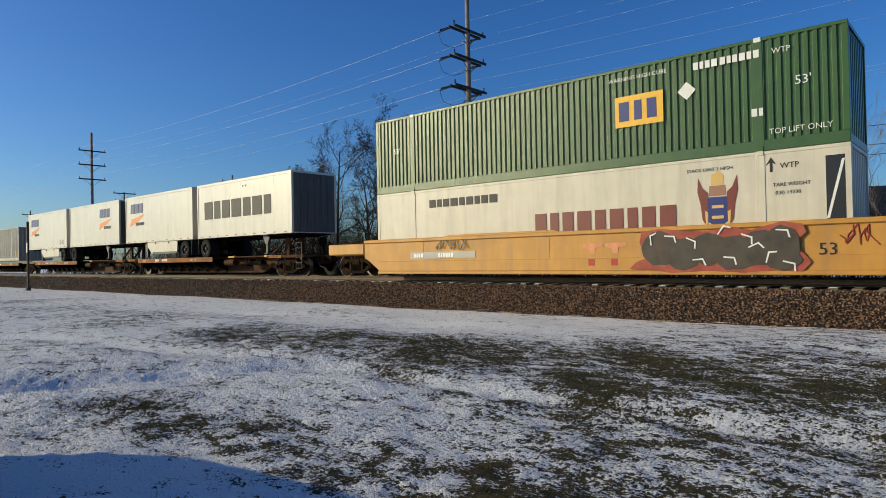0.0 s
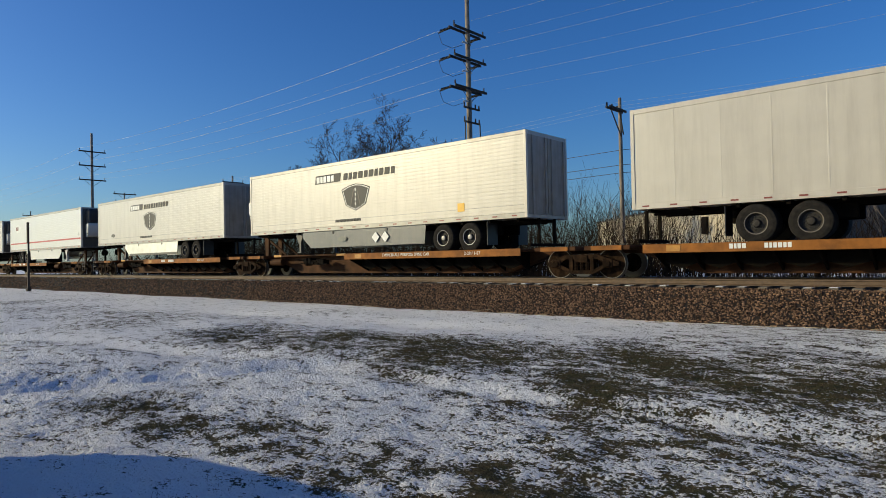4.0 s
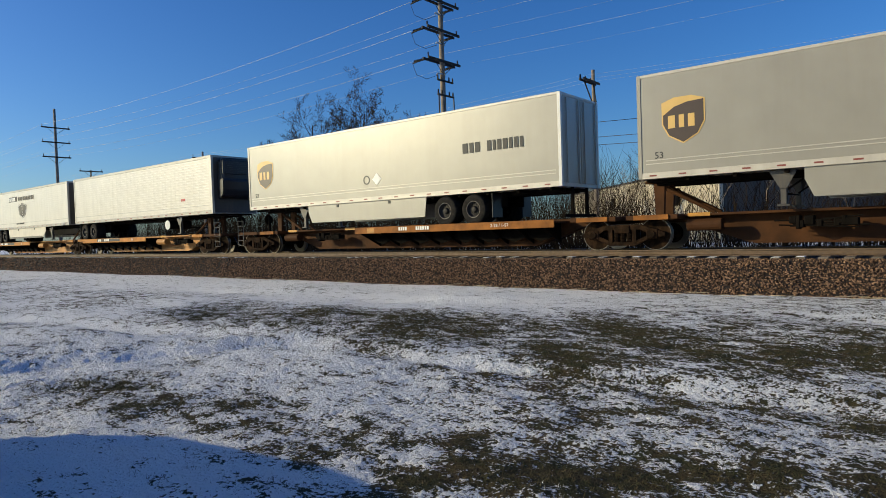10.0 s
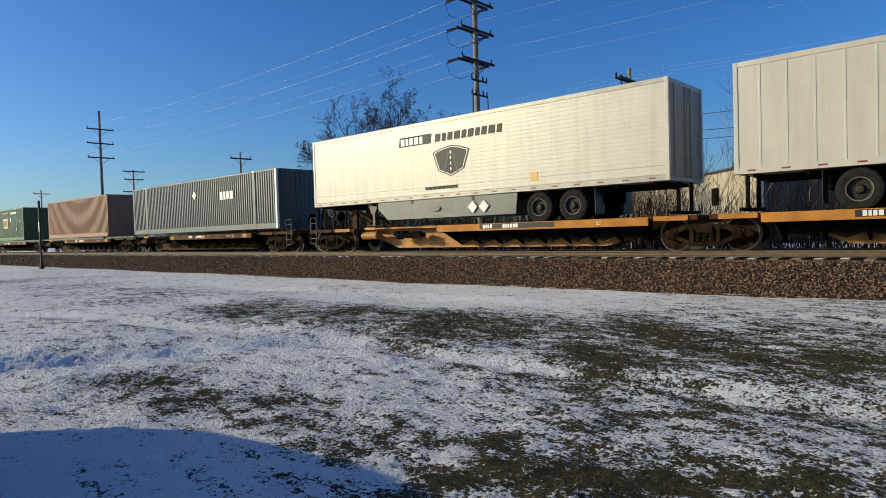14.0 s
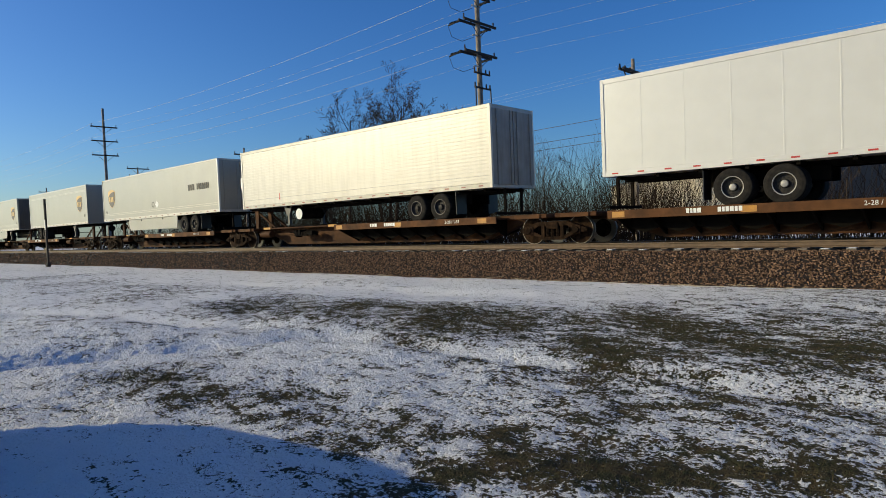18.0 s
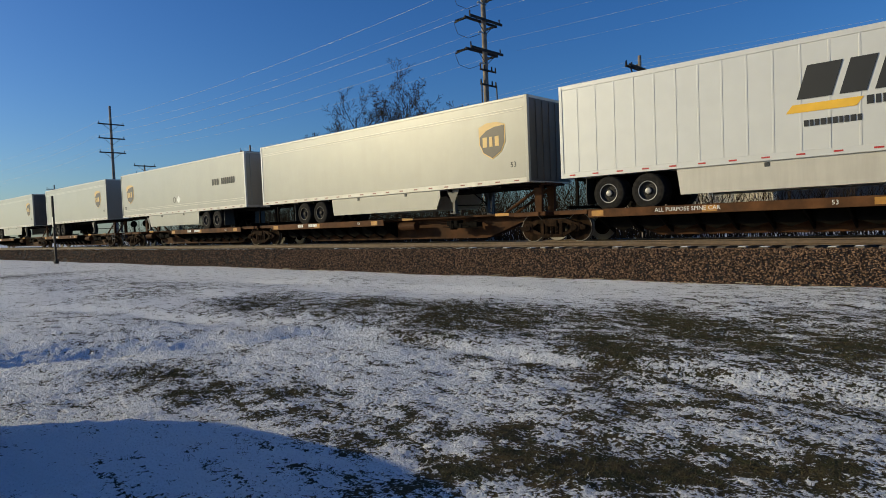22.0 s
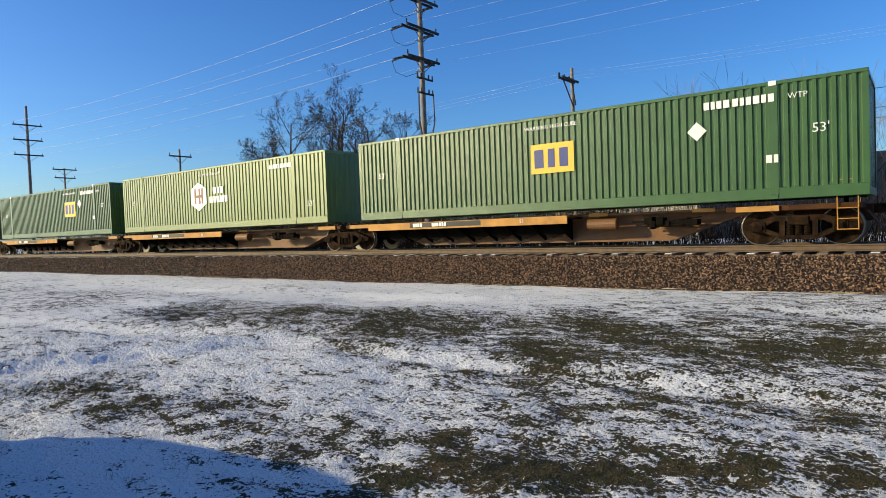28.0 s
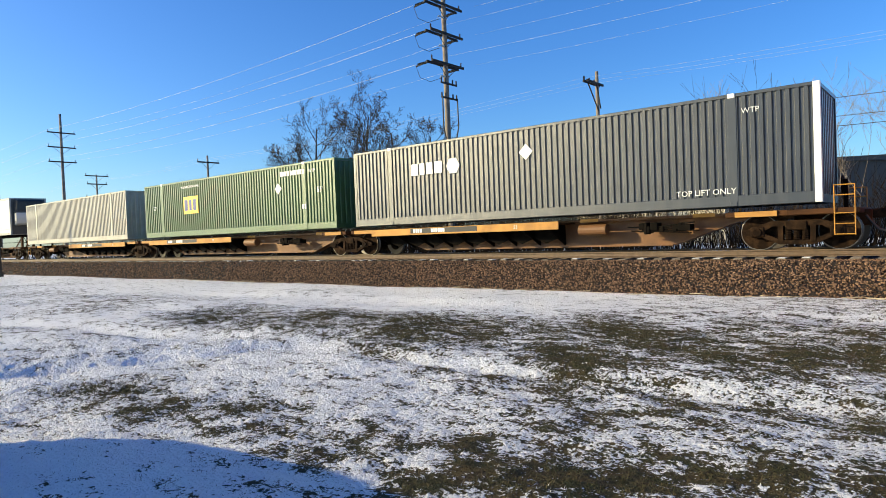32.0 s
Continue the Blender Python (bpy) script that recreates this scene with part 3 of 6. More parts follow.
# ---- poles and wires ----
def build_pole(x, y, top, arms, name_label, radius=0.17, style="line"):
    """A wooden utility pole: arms is a list of (height, half length)."""
    pole = tagged(new("utility_pole"), name_label, "utility pole", "poles along the railway")
    pole.matrix_world = pose(x, y, -1.1, 0, 0, 0)
    h = top + 1.1

    def shaft(bm):
        rings = []
        for i in range(7):
            rad = radius * (1 - 0.35 * i / 6)
            rings.append([bm.verts.new((rad * math.cos(k * math.pi / 6), rad * math.sin(k * math.pi / 6), h * i / 6 - (0.3 if i == 0 else 0))) for k in range(12)])
        for lo, hi in zip(rings, rings[1:]):
            for k in range(12):
                bm.faces.new((lo[k], lo[(k + 1) % 12], hi[(k + 1) % 12], hi[k]))
        bm.faces.new(rings[-1])
    part("shaft", mesh(("shaft", h, radius), shaft, M["pole"]), pole, smooth=True)
    rnd = random.Random(int(x * 10))
    for z, half in arms:
        zz = z + 1.1

        def beam(bm):
            for dx in (-0.2, 0.2) if style == "dead_end" else (0.16,):
                box(bm, dx - 0.05, dx + 0.05, -half, half, -0.07, 0.07, 0.008)
        a = part("crossarm", mesh(("crossarm", half, style), beam, M["arm"]), pole, pose(0, 0, zz))

        def brace(bm):
            for s in (-1, 1):
                tube(bm, (0.18, s * half * 0.62, -0.05), (0.12, s * 0.05, -0.75), 0.02, n=6)
        part("brace", mesh(("brace", half), brace, M["arm"]), a)

        def insulator(bm):
            for i in range(4):
                tube(bm, (0, 0, 0.07 + i * 0.07), (0, 0, 0.12 + i * 0.07), 0.055, 0.03, 8)
        for s in (-0.92, 0.92):
            part("insulator", mesh("insulator", insulator, M["arm"]), a, pose(0.1, half * s, 0))
        if style == "dead_end":
            def string(bm):
                tube(bm, (-0.2, 0, 0), (-1.1, 0, -0.1), 0.05, 0.05, 8)
                for i in range(7):
                    tube(bm, (-0.3 - i * 0.11, 0, -0.02), (-0.34 - i * 0.11, 0, -0.02), 0.085, 0.05, 8)
            for s in (-0.9, 0.9):
                part("insulator_string", mesh("insulator_string", string, M["arm"]), a, pose(0, half * s, 0))

            def stub(bm):
                box(bm, -0.75, 0.75, -0.04, 0.04, -0.035, 0.035, 0.006)
                tube(bm, (-0.7, 0, -0.02), (-0.95, 0, -0.1), 0.05, 0.03, 8)
            part("switch_arm", mesh("switch_arm", stub, M["steel"]), pole, pose(0.1, -0.2, zz - 0.75, 0, -8, 90 + 20))

            def jumper(bm):
                pts = [(-1.15, -half * 0.9, -0.1), (-1.0, -half * 0.8, -0.75), (-0.6, -half * 0.5, -1.0), (-0.1, -0.3, -0.8)]
                for p, q in zip(pts, pts[1:]):
                    tube(bm, p, q, 0.014, n=5)
            part("jumper_wire", mesh(("jumper", half), jumper, M["wire_dark"]), a)
    return pole


def build_wire(name, pts, sag, r, material, label):
    """A sagging wire through the given points."""
    line = [Vector(pts[0])]
    for p, q in zip(pts, pts[1:]):
        p, q = Vector(p), Vector(q)
        line += [p.lerp(q, i / 16) - Vector((0, 0, 4 * sag * i / 16 * (1 - i / 16))) for i in range(1, 17)]
    v = [(c.x, c.y + r * math.cos(a), c.z + r * math.sin(a)) for c in line for a in (0, 1.257, 2.513, 3.77, 5.027)]
    f = [(k * 5 + i, k * 5 + (i + 1) % 5, k * 5 + 5 + (i + 1) % 5, k * 5 + 5 + i) for k in range(len(line) - 1) for i in range(5)]
    me = raw(name, v, f, material)
    tagged(new(name, me), label, "wire", "overhead wires")


LINE_Y = 30.0
ARMS = [(14.23, 1.5), (12.54, 1.5), (10.76, 1.5)]
big = build_pole(-23.65, LINE_Y, 16.6, ARMS, "tall weathered wooden power pole with three double crossarms", 0.2, "dead_end")
far = build_pole(-80.65, LINE_Y, 16.3, [(14.1, 1.5), (12.43, 1.5), (10.75, 1.5)], "tall dark wooden power pole with three crossarms", 0.2)
build_pole(33.4, LINE_Y, 16.4, ARMS, "tall weathered wooden power pole with three crossarms", 0.2)
build_pole(-138, LINE_Y, 16.3, ARMS, "tall dark wooden power pole with three crossarms", 0.2)


def pole_gear():
    """Cable heads and guards on the big pole below its arms."""
    def rack(bm):
        box(bm, -0.04, 0.04, -0.75, 0.75, -0.05, 0.05, 0.01)
        for s in (-0.7, -0.35, 0.35, 0.7):
            tube(bm, (0, s, 0), (0, s, 0.28), 0.05, 0.04, 8)
    for z in (9.6, 8.75):
        part("cutout_rack", mesh("cutout_rack", rack, M["arm"]), big, pose(0.2, 0, z + 1.1))

    def riser(bm):
        for s in (-1, 1):
            pts = [(0.25, s * 0.7, 9.9), (0.25, s * 0.72, 8.2), (0.22, s * 0.45, 7.3), (0.2, s * 0.12, 7.0), (0.2, s * 0.12, 1.0)]
            for p, q in zip(pts, pts[1:]):
                tube(bm, p, q, 0.04, n=7)
    part("riser_cable", mesh("riser_cable", riser, M["wire_dark"]), big)


pole_gear()
for (z, half), zf in zip(ARMS, (14.1, 12.43, 10.75)):
    for s in (-1, 1):
        y = LINE_Y + s * half * 0.9
        build_wire("power_line", [(-138, y, zf + 0.3), (-80.65, y, zf + 0.3), (-24.8, y, z), ], 0.7, 0.0085 if s < 0 else 0.0045, M["wire"], "bright aluminium power line sagging between poles")
        build_wire("power_line", [(-22.4, y, z), (33.4, y, z + 0.3), (90, y, z + 0.3)], 0.7, 0.004 if s < 0 else 0.003, M["wire"], "bright aluminium power line sagging between poles")

# a lower line of smaller poles farther back
build_pole(-17.8, 38, 10.63, [], "wooden utility pole with a side arm on brackets", 0.16)


def side_arm():
    sp = tagged(new("pole_side_arm"), "dark wooden side arm with three insulators braced to a pole", "crossarm")
    sp.matrix_world = pose(-17.8, 38, 9.75, 0, 0, 0)

    def beam(bm):
        box(bm, -0.05, 0.05, -1.9, 0.35, -0.07, 0.07, 0.01)
        box(bm, 0.2, 0.3, -1.9, 0.35, -0.07, 0.07, 0.01)
    part("beam", mesh("side_beam", beam, M["arm"]), sp, pose(0.0, 0, 0))

    def strut(bm):
        tube(bm, (0.1, -1.5, -0.05), (0.1, -0.1, -1.6), 0.045, n=6)
        tube(bm, (0.25, -0.6, -0.05), (0.25, -0.1, -1.5), 0.045, n=6)
    part("strut", mesh("side_strut", strut, M["arm"]), sp)

    def ins(bm):
        tube(bm, (0, 0, 0.07), (0, 0, 0.3), 0.07, 0.05, 8)
    for y in (-1.8, -1.1, -0.4):
        part("insulator", mesh("side_insulator", ins, M["arm"]), sp, pose(0, y, 0))


side_arm()
for x, top in ((-63.3, 10.2), (-91.0, 10.6), (-130, 10.5), (24, 10.4)):
    build_pole(x, 38, top, [(top - 0.75, 1.3)] if x != -91.0 else [(top - 0.2, 1.5), (top - 1.3, 1.3), (top - 3.0, 1.5)], "dark wooden utility pole with crossarms behind the railway", 0.15)
for y, z in ((36.2, 9.95), (37.0, 9.9), (37.7, 9.85)):
    build_wire("overhead_cable", [(-130, y, 9.7), (-91, y, 9.9), (-63.3, y, 9.6), (-17.8, y, z), (24, y, 9.6), (70, y, 9.6)], 0.5, 0.0035, M["wire"], "thin overhead cable between the lower poles")
for z in (7.35, 6.4, 5.9):
    build_wire("service_cable", [(-91, 38.2, z - 0.3), (-17.8, 38.2, z), (24, 38.2, z - 0.5)], 0.35, 0.018, M["wire_dark"], "black service cable strung low between poles")


# marker post on the lawn edge
def build_marker():
    post = tagged(new("marker_post"), "slim dark steel marker post at the foot of the ballast", "post")
    post.matrix_world = pose(-50.2, 14.5, -1.0)

    def shaft(bm):
        box(bm, -0.09, 0.09, -0.06, 0.06, -0.3, 4.75, 0.01)
        box(bm, -0.2, 0.2, -0.12, 0.12, -0.3, 0.25, 0.03)
    part("shaft", mesh("marker_shaft", shaft, M["arm"]), post)

    def sign(bm):
        box(bm, -0.09, 0.09, -0.065, -0.053, 2.6, 3.3, 0.003)
    part("plate", mesh("marker_plate", sign, M["silver"]), post)


build_marker()


# ---- trees ----
def grow(rng, segs, p, d, length, r, depth, lean):
    """Recursive limbs: adds tapered segments to segs."""
    n = 3 if depth > 1 else 2
    for i in range(n):
        q = p + d * (length / n)
        r2 = r * (1 - 0.28 / n * (i + 1))
        segs.append((p, q, r, r2))
        d = (d + Vector((rng.uniform(-1, 1), rng.uniform(-1, 1), rng.uniform(-0.4, 0.7))) * lean).normalized()
        p, r = q, r2
        if depth > 0 and (i > 0 or depth < 4) and rng.random() < 0.75:
            side = Vector((rng.uniform(-1, 1), rng.uniform(-1, 1), rng.uniform(0.0, 0.5)))
            grow(rng, segs, p, (d + side * 0.9).normalized(), length * rng.uniform(0.5, 0.75), r * 0.55, depth - 1, lean)
    if depth > 0:
        for _ in range(2):
            side = Vector((rng.uniform(-1, 1), rng.uniform(-1, 1), rng.uniform(-0.1, 0.5)))
            grow(rng, segs, p, (d + side * 0.7).normalized(), length * rng.uniform(0.6, 0.85), r * 0.72, depth - 1, lean)


def limb_mesh(name, segs, material, sides=5):
    v, f = [], []
    for p, q, r0, r1 in segs:
        qt = (q - p).to_track_quat("Z", "Y")
        n = sides if r0 > 0.03 else 3
        k = len(v)
        for c, r in ((p, r0), (q, r1)):
            for i in range(n):
                v.append(c + qt @ Vector((r * math.cos(2 * math.pi * i / n), r * math.sin(2 * math.pi * i / n), 0)))
        for i in range(n):
            f.append((k + i, k + (i + 1) % n, k + n + (i + 1) % n, k + n + i))
    return raw(name, v, f, material)


def build_tree(x, y, height, seed, depth=5, spread_=0.28, r=None, material="bark", label="tall bare winter tree with a fine twiggy crown"):
    rng = random.Random(seed)
    tree = tagged(new("bare_tree"), label, "tree", "bare trees behind the railway")
    tree.matrix_world = pose(x, y, -1.2, 0, 0, rng.uniform(0, 360))
    segs = []
    grow(rng, segs, Vector((0, 0, 0)), Vector((rng.uniform(-0.06, 0.06), rng.uniform(-0.06, 0.06), 1)).normalized(), height * 0.36, r or height * 0.014, depth, spread_)
    top = max(s[1].z for s in segs)
    k = height / top
    segs = [(a * k, b * k, max(c, 0.012 if height > 10 else 0.005), max(e, 0.012 if height > 10 else 0.005)) for a, b, c, e in segs]
    part("trunk", limb_mesh("trunk", [s for s in segs if s[2] > 0.05], M[material], 7), tree)
    part("crown", limb_mesh("crown", [s for s in segs if s[2] <= 0.05], M[material], 4), tree)


def limb(rng, segs, p, d, length, r, level):
    """A limb that bends upward and bears smaller limbs along its outer part."""
    n = (9, 6, 4, 3, 2)[level]
    kids = (11, 8, 6, 4, 0)[level]
    first = (0.30, 0.22, 0.2, 0.15, 1)[level]
    due = [first + (1 - first) * (i + rng.uniform(0.1, 0.9)) / max(kids, 1) for i in range(kids)]
    for i in range(n):
        q = p + d * (length / n)
        r2 = r * (1 - 0.8 * (i + 1) / n) if level else r * (1 - 0.085 * (i + 1))
        ra = r if i == 0 else rb
        segs.append((p, q, ra, r2))
        rb = r2
        while due and due[0] <= (i + 1) / n:
            f = due.pop(0)
            c = p.lerp(q, f * n - i)
            a = rng.uniform(0, 6.283)
            side = d.orthogonal().normalized()
            side = (side * math.cos(a) + d.cross(side) * math.sin(a)).normalized()
            e = (d * rng.uniform(0.6, 1.0) + side * rng.uniform(0.55, 0.95)).normalized()
            ln = length * (rng.uniform(0.36, 0.62) * (1.1 - 0.5 * f) if level else rng.uniform(0.34, 0.52) * (1.05 - 0.4 * f))
            limb(rng, segs, c, e, ln, min(ra * 0.55, (0.22, 0.11, 0.045, 0.017)[level]), level + 1)
        w = (0.05, 0.22, 0.32, 0.4, 0.4)[level]
        d = (d + Vector((rng.uniform(-w, w), rng.uniform(-w, w), 0.02 + (0.07 if level else 0)))).normalized()
        p = q


def build_crown_tree(x, y, height, seed, r=0.2):
    rng = random.Random(seed)
    tree = tagged(new("bare_tree"), "tall bare winter tree with dark limbs and fine twigs", "tree", "bare trees behind the railway")
    tree.matrix_world = pose(x, y, -1.2, 0, 0, rng.uniform(0, 360))
    segs = []
    limb(rng, segs, Vector((0, 0, 0)), Vector((rng.uniform(-0.08, 0.08), rng.uniform(-0.08, 0.08), 1)).normalized(), height, r, 0)
    k = height / max(s[1].z for s in segs)
    segs = [(a * k, b * k, max(c, 0.013), max(e, 0.009)) for a, b, c, e in segs]
    part("trunk", limb_mesh("trunk", [s for s in segs if s[2] > 0.04], M["bark"], 7), tree)
    part("crown", limb_mesh("crown", [s for s in segs if s[2] <= 0.04], M["bark"], 4), tree)


for i, (x, y, h) in enumerate([(-54.4, 45, 18.2), (-47.7, 45.5, 18.5), (-49.6, 46.4, 16.0), (-42.2, 45, 15.0), (-58.3, 46, 14.6), (-61.3, 47, 14.2), (-39.8, 46, 13.4), (-51.2, 47, 13.6), (-45.2, 46, 14.4)]):
    build_crown_tree(x, y, h, 40 + i, 0.14 + 0.005 * h)
for i, (x, y, h) in enumerate([(-15.5, 36, 5.8), (-12.0, 35, 6.8), (-9.5, 34, 9.5), (-7.5, 36, 9.0), (-5.6, 33, 9.2), (-3.8, 35, 9.6), (-2.2, 34, 8.8), (-26, 40, 9.0), (-29, 42, 9.5), (-33, 41, 9.5), (-21, 41, 8.5), (-0.6, 36, 9), (1.5, 34, 9), (-13.6, 37, 6.2), (-10.8, 36, 7.2), (-17.5, 38, 5.5), (-6.6, 35, 7.5)]):
    build_tree(x, y, h, 80 + i, 4, 0.06, 0.032, "pale_bark" if i % 3 != 1 else "bark", "slender pale sapling with bare upright twigs")


def build_brush():
    """The tangle of dry stems behind the track."""
    rng = random.Random(9)
    segs = []
    for i in range(8400):
        x, y = (rng.uniform(-75, 6), rng.uniform(27, 44)) if i < 2600 else ((rng.uniform(-95, -19), rng.uniform(44, 54)) if i < 6200 else (rng.uniform(-75, 6), rng.uniform(22.6, 27)))
        h = rng.uniform(1.5, 4.0) if i < 2600 else (rng.uniform(3, 6.5) if i < 6200 else rng.uniform(0.6, 2.0))
        p = Vector((x, y, -1.2))
        d = Vector((rng.uniform(-0.3, 0.3), rng.uniform(-0.3, 0.3), 1)).normalized()
        for k in range(3):
            q = p + d * h / 3
            segs.append((p, q, 0.028 - k * 0.008, 0.02 - k * 0.006))
            if k:
                e = (d + Vector((rng.uniform(-1, 1), rng.uniform(-1, 1), 0.3))).normalized()
                segs.append((q, q + e * h * 0.35, 0.012, 0.006))
            d = (d + Vector((rng.uniform(-0.3, 0.3), rng.uniform(-0.3, 0.3), 0))).normalized()
            p = q
    tagged(new("brush", limb_mesh("brush", segs, M["brush"], 3)), "dense dry brown brush behind the railway", "brush", kind="stuff")


build_brush()


# ---- warehouse ----
def build_straw():
    """Bleached stalks lying along the foot of the ballast."""
    rng = random.Random(21)
    segs = []
    for i in range(90):
        x, y = rng.uniform(-30, 2), rng.gauss(15.5, 0.12)
        a = rng.gauss(0, 0.25)
        ln = rng.uniform(0.15, 0.7)
        p = Vector((x, y, lawn_height(x, y) + rng.uniform(0.01, 0.06)))
        q = p + Vector((math.cos(a) * ln, math.sin(a) * ln, rng.uniform(-0.01, 0.05)))
        segs.append((p, q, 0.006, 0.003))
    tagged(new("dry_stalks", limb_mesh("dry_stalks", segs, M["straw"], 4)), "bleached dry stalks lying along the ballast foot", "dry grass", kind="stuff")


build_straw()


def build_warehouse():
    w = tagged(new("warehouse"), "low metal warehouse with cream ribbed siding and a shade-darkened gable side", "warehouse")
    w.matrix_world = pose(-14.9, 55, -1.2, 0, 0, 42.5)

    def ribs(bm, length, h):
        pts = [(0, 0.2), (0, 0)]
        for i in range(int(length / 0.9)):
            x = i * 0.9 + 0.3
            pts += [(x, 0), (x + 0.03, -0.05), (x + 0.13, -0.05), (x + 0.16, 0)]
        pts += [(length, 0), (length, 0.2)]
        lo = [bm.verts.new((x, y, 0)) for x, y in pts]
        hi = [bm.verts.new((x, y, h)) for x, y in pts]
        for i in range(len(pts) - 1):
            bm.faces.new((lo[i], lo[i + 1], hi[i + 1], hi[i]))
    # the wall turned from the sun has its shade put into a dark colour
    part("grey_wall", mesh("grey_wall", lambda bm: ribs(bm, 60, 6.6), M["wall_dark"]), w, pose(0, 0, 0))
    part("cream_wall", mesh("cream_wall", lambda bm: ribs(bm, 45, 6.6), M["wall_cream"]), w, pose(0, 45, 0, 0, 0, -90))

    def rf(bm):
        prism(bm, [(-0.3, 6.6), (60.3, 6.6), (60.3, 6.75), (30, 7.4), (-0.3, 6.75)], -0.3, 45)
    part("roof", mesh("warehouse_roof", rf, M["wall_dark"]), w)

    def corner(bm):
        box(bm, -0.12, 0.2, -0.12, 0.2, 0, 6.6)
    part("corner_trim", mesh("corner_trim", corner, M["wall_cream"]), w)

    def vent(bm):
        box(bm, -0.15, 0, -0.6, 0.6, -0.8, 0.8, 0.03)
        for i in range(6):
            box(bm, -0.19, -0.15, -0.5, 0.5, -0.7 + i * 0.24, -0.6 + i * 0.24)
    for y in (8, 26):
        part("vent", mesh("wall_vent", vent, M["dark"]), w, pose(-0.05, y, 4.4))

    def side2(bm):
        box(bm, 0, 60, 45, 45.2, 0, 6.6)
        box(bm, 59.8, 60, 0, 45, 0, 6.6)
    part("back_wall", mesh("back_wall", side2, M["wall_dark"]), w)


build_warehouse()


# ---- grass ----
def build_grass():
    """Short blades over the near lawn, many of them dusted with snow."""
    rng = np.random.default_rng(11)
    xs, ys = [], []
    for x0, x1, y0, y1, per in ((-9, 1.2, 1.7, 7.0, 2600), (-16, 2.0, 7.0, 10.5, 1100), (-12.5, -9, 1.5, 7.0, 700), (-24, -12.5, 2.5, 10.5, 230), (-24, 2.5, 10.5, 15.6, 260), (-48, -24, 5, 15.6, 60)):
        k = int((x1 - x0) * (y1 - y0) * per)
        xs.append(rng.uniform(x0, x1, k))
        ys.append(rng.uniform(y0, y1, k))
    x, y = np.concatenate(xs), np.concatenate(ys)
    bare = tufts(x, y)[0]
    keep = rng.random(len(x)) < 0.22 + 0.78 * np.clip(bare, 0, 1)
    x, y, bare = x[keep], y[keep], bare[keep]
    dist = np.hypot(x, y)
    k = len(x)
    z = np.array([lawn_height(a, b) for a, b in zip(x, y)])
    h = rng.uniform(0.006, 0.022, k) * (0.8 + 0.5 * bare)
    w = rng.uniform(0.0016, 0.0034, k) * np.clip(dist / 5, 1, 5)
    ang = rng.uniform(0, 2 * np.pi, k)
    lean = rng.uniform(0.3, 1.3, k) * h
    la = rng.uniform(0, 2 * np.pi, k)
    dx, dy = np.cos(ang) * w, np.sin(ang) * w
    v = np.empty((k, 3, 3))
    v[:, 0] = np.stack([x - dx, y - dy, z - 0.004], 1)
    v[:, 1] = np.stack([x + dx, y + dy, z - 0.004], 1)
    v[:, 2] = np.stack([x + np.cos(la) * lean, y + np.sin(la) * lean, z + h], 1)
    me = bpy.data.meshes.new("grass_blades")
    me.vertices.add(3 * k)
    me.vertices.foreach_set("co", v.ravel())
    me.loops.add(3 * k)
    me.loops.foreach_set("vertex_index", np.arange(3 * k, dtype=np.int32))
    me.polygons.add(k)
    me.polygons.foreach_set("loop_start", np.arange(0, 3 * k, 3, dtype=np.int32))
    me.update(calc_edges=True)
    add_tufts(me, np.repeat(x, 3), np.repeat(y, 3))
    me.materials.append(grass_material())
    tagged(new("grass_blades", me), "short mown grass blades dusted with snow", "grass", kind="stuff")


def grass_material():
    m = bpy.data.materials.new("frosted_grass")
    m.use_nodes = True
    nt = m.node_tree
    b = nt.nodes["Principled BSDF"]
    N, L, geo, mth, noise_at, cover, clump = lawn_nodes(nt)
    cr = N("ShaderNodeValToRGB")
    e = cr.color_ramp.elements
    e[0].position, e[0].color = 0.0, (0.032, 0.040, 0.010, 1)
    e[1].position, e[1].color = 1.0, (0.11, 0.082, 0.04, 1)
    rnd = geo.outputs["Random Per Island"]
    L(mth("FRACT", mth("MULTIPLY", rnd, 7.31)), cr.inputs[0])
    frost = mth("LESS_THAN", rnd, mth("MULTIPLY", mth("MINIMUM", mth("MULTIPLY", mth("SUBTRACT", cover, 0.64), 2.0), 0.85), 1.0))
    mx = N("ShaderNodeMix")
    mx.data_type = "RGBA"
    L(frost, mx.inputs["Factor"])
    L(cr.outputs[0], mx.inputs["A"])
    mx.inputs["B"].default_value = (0.84, 0.84, 0.86, 1)
    L(mx.outputs["Result"], b.inputs["Base Color"])
    b.inputs["Roughness"].default_value = 0.8
    b.inputs["Specular IOR Level"].default_value = 0.2
    return m


build_grass()


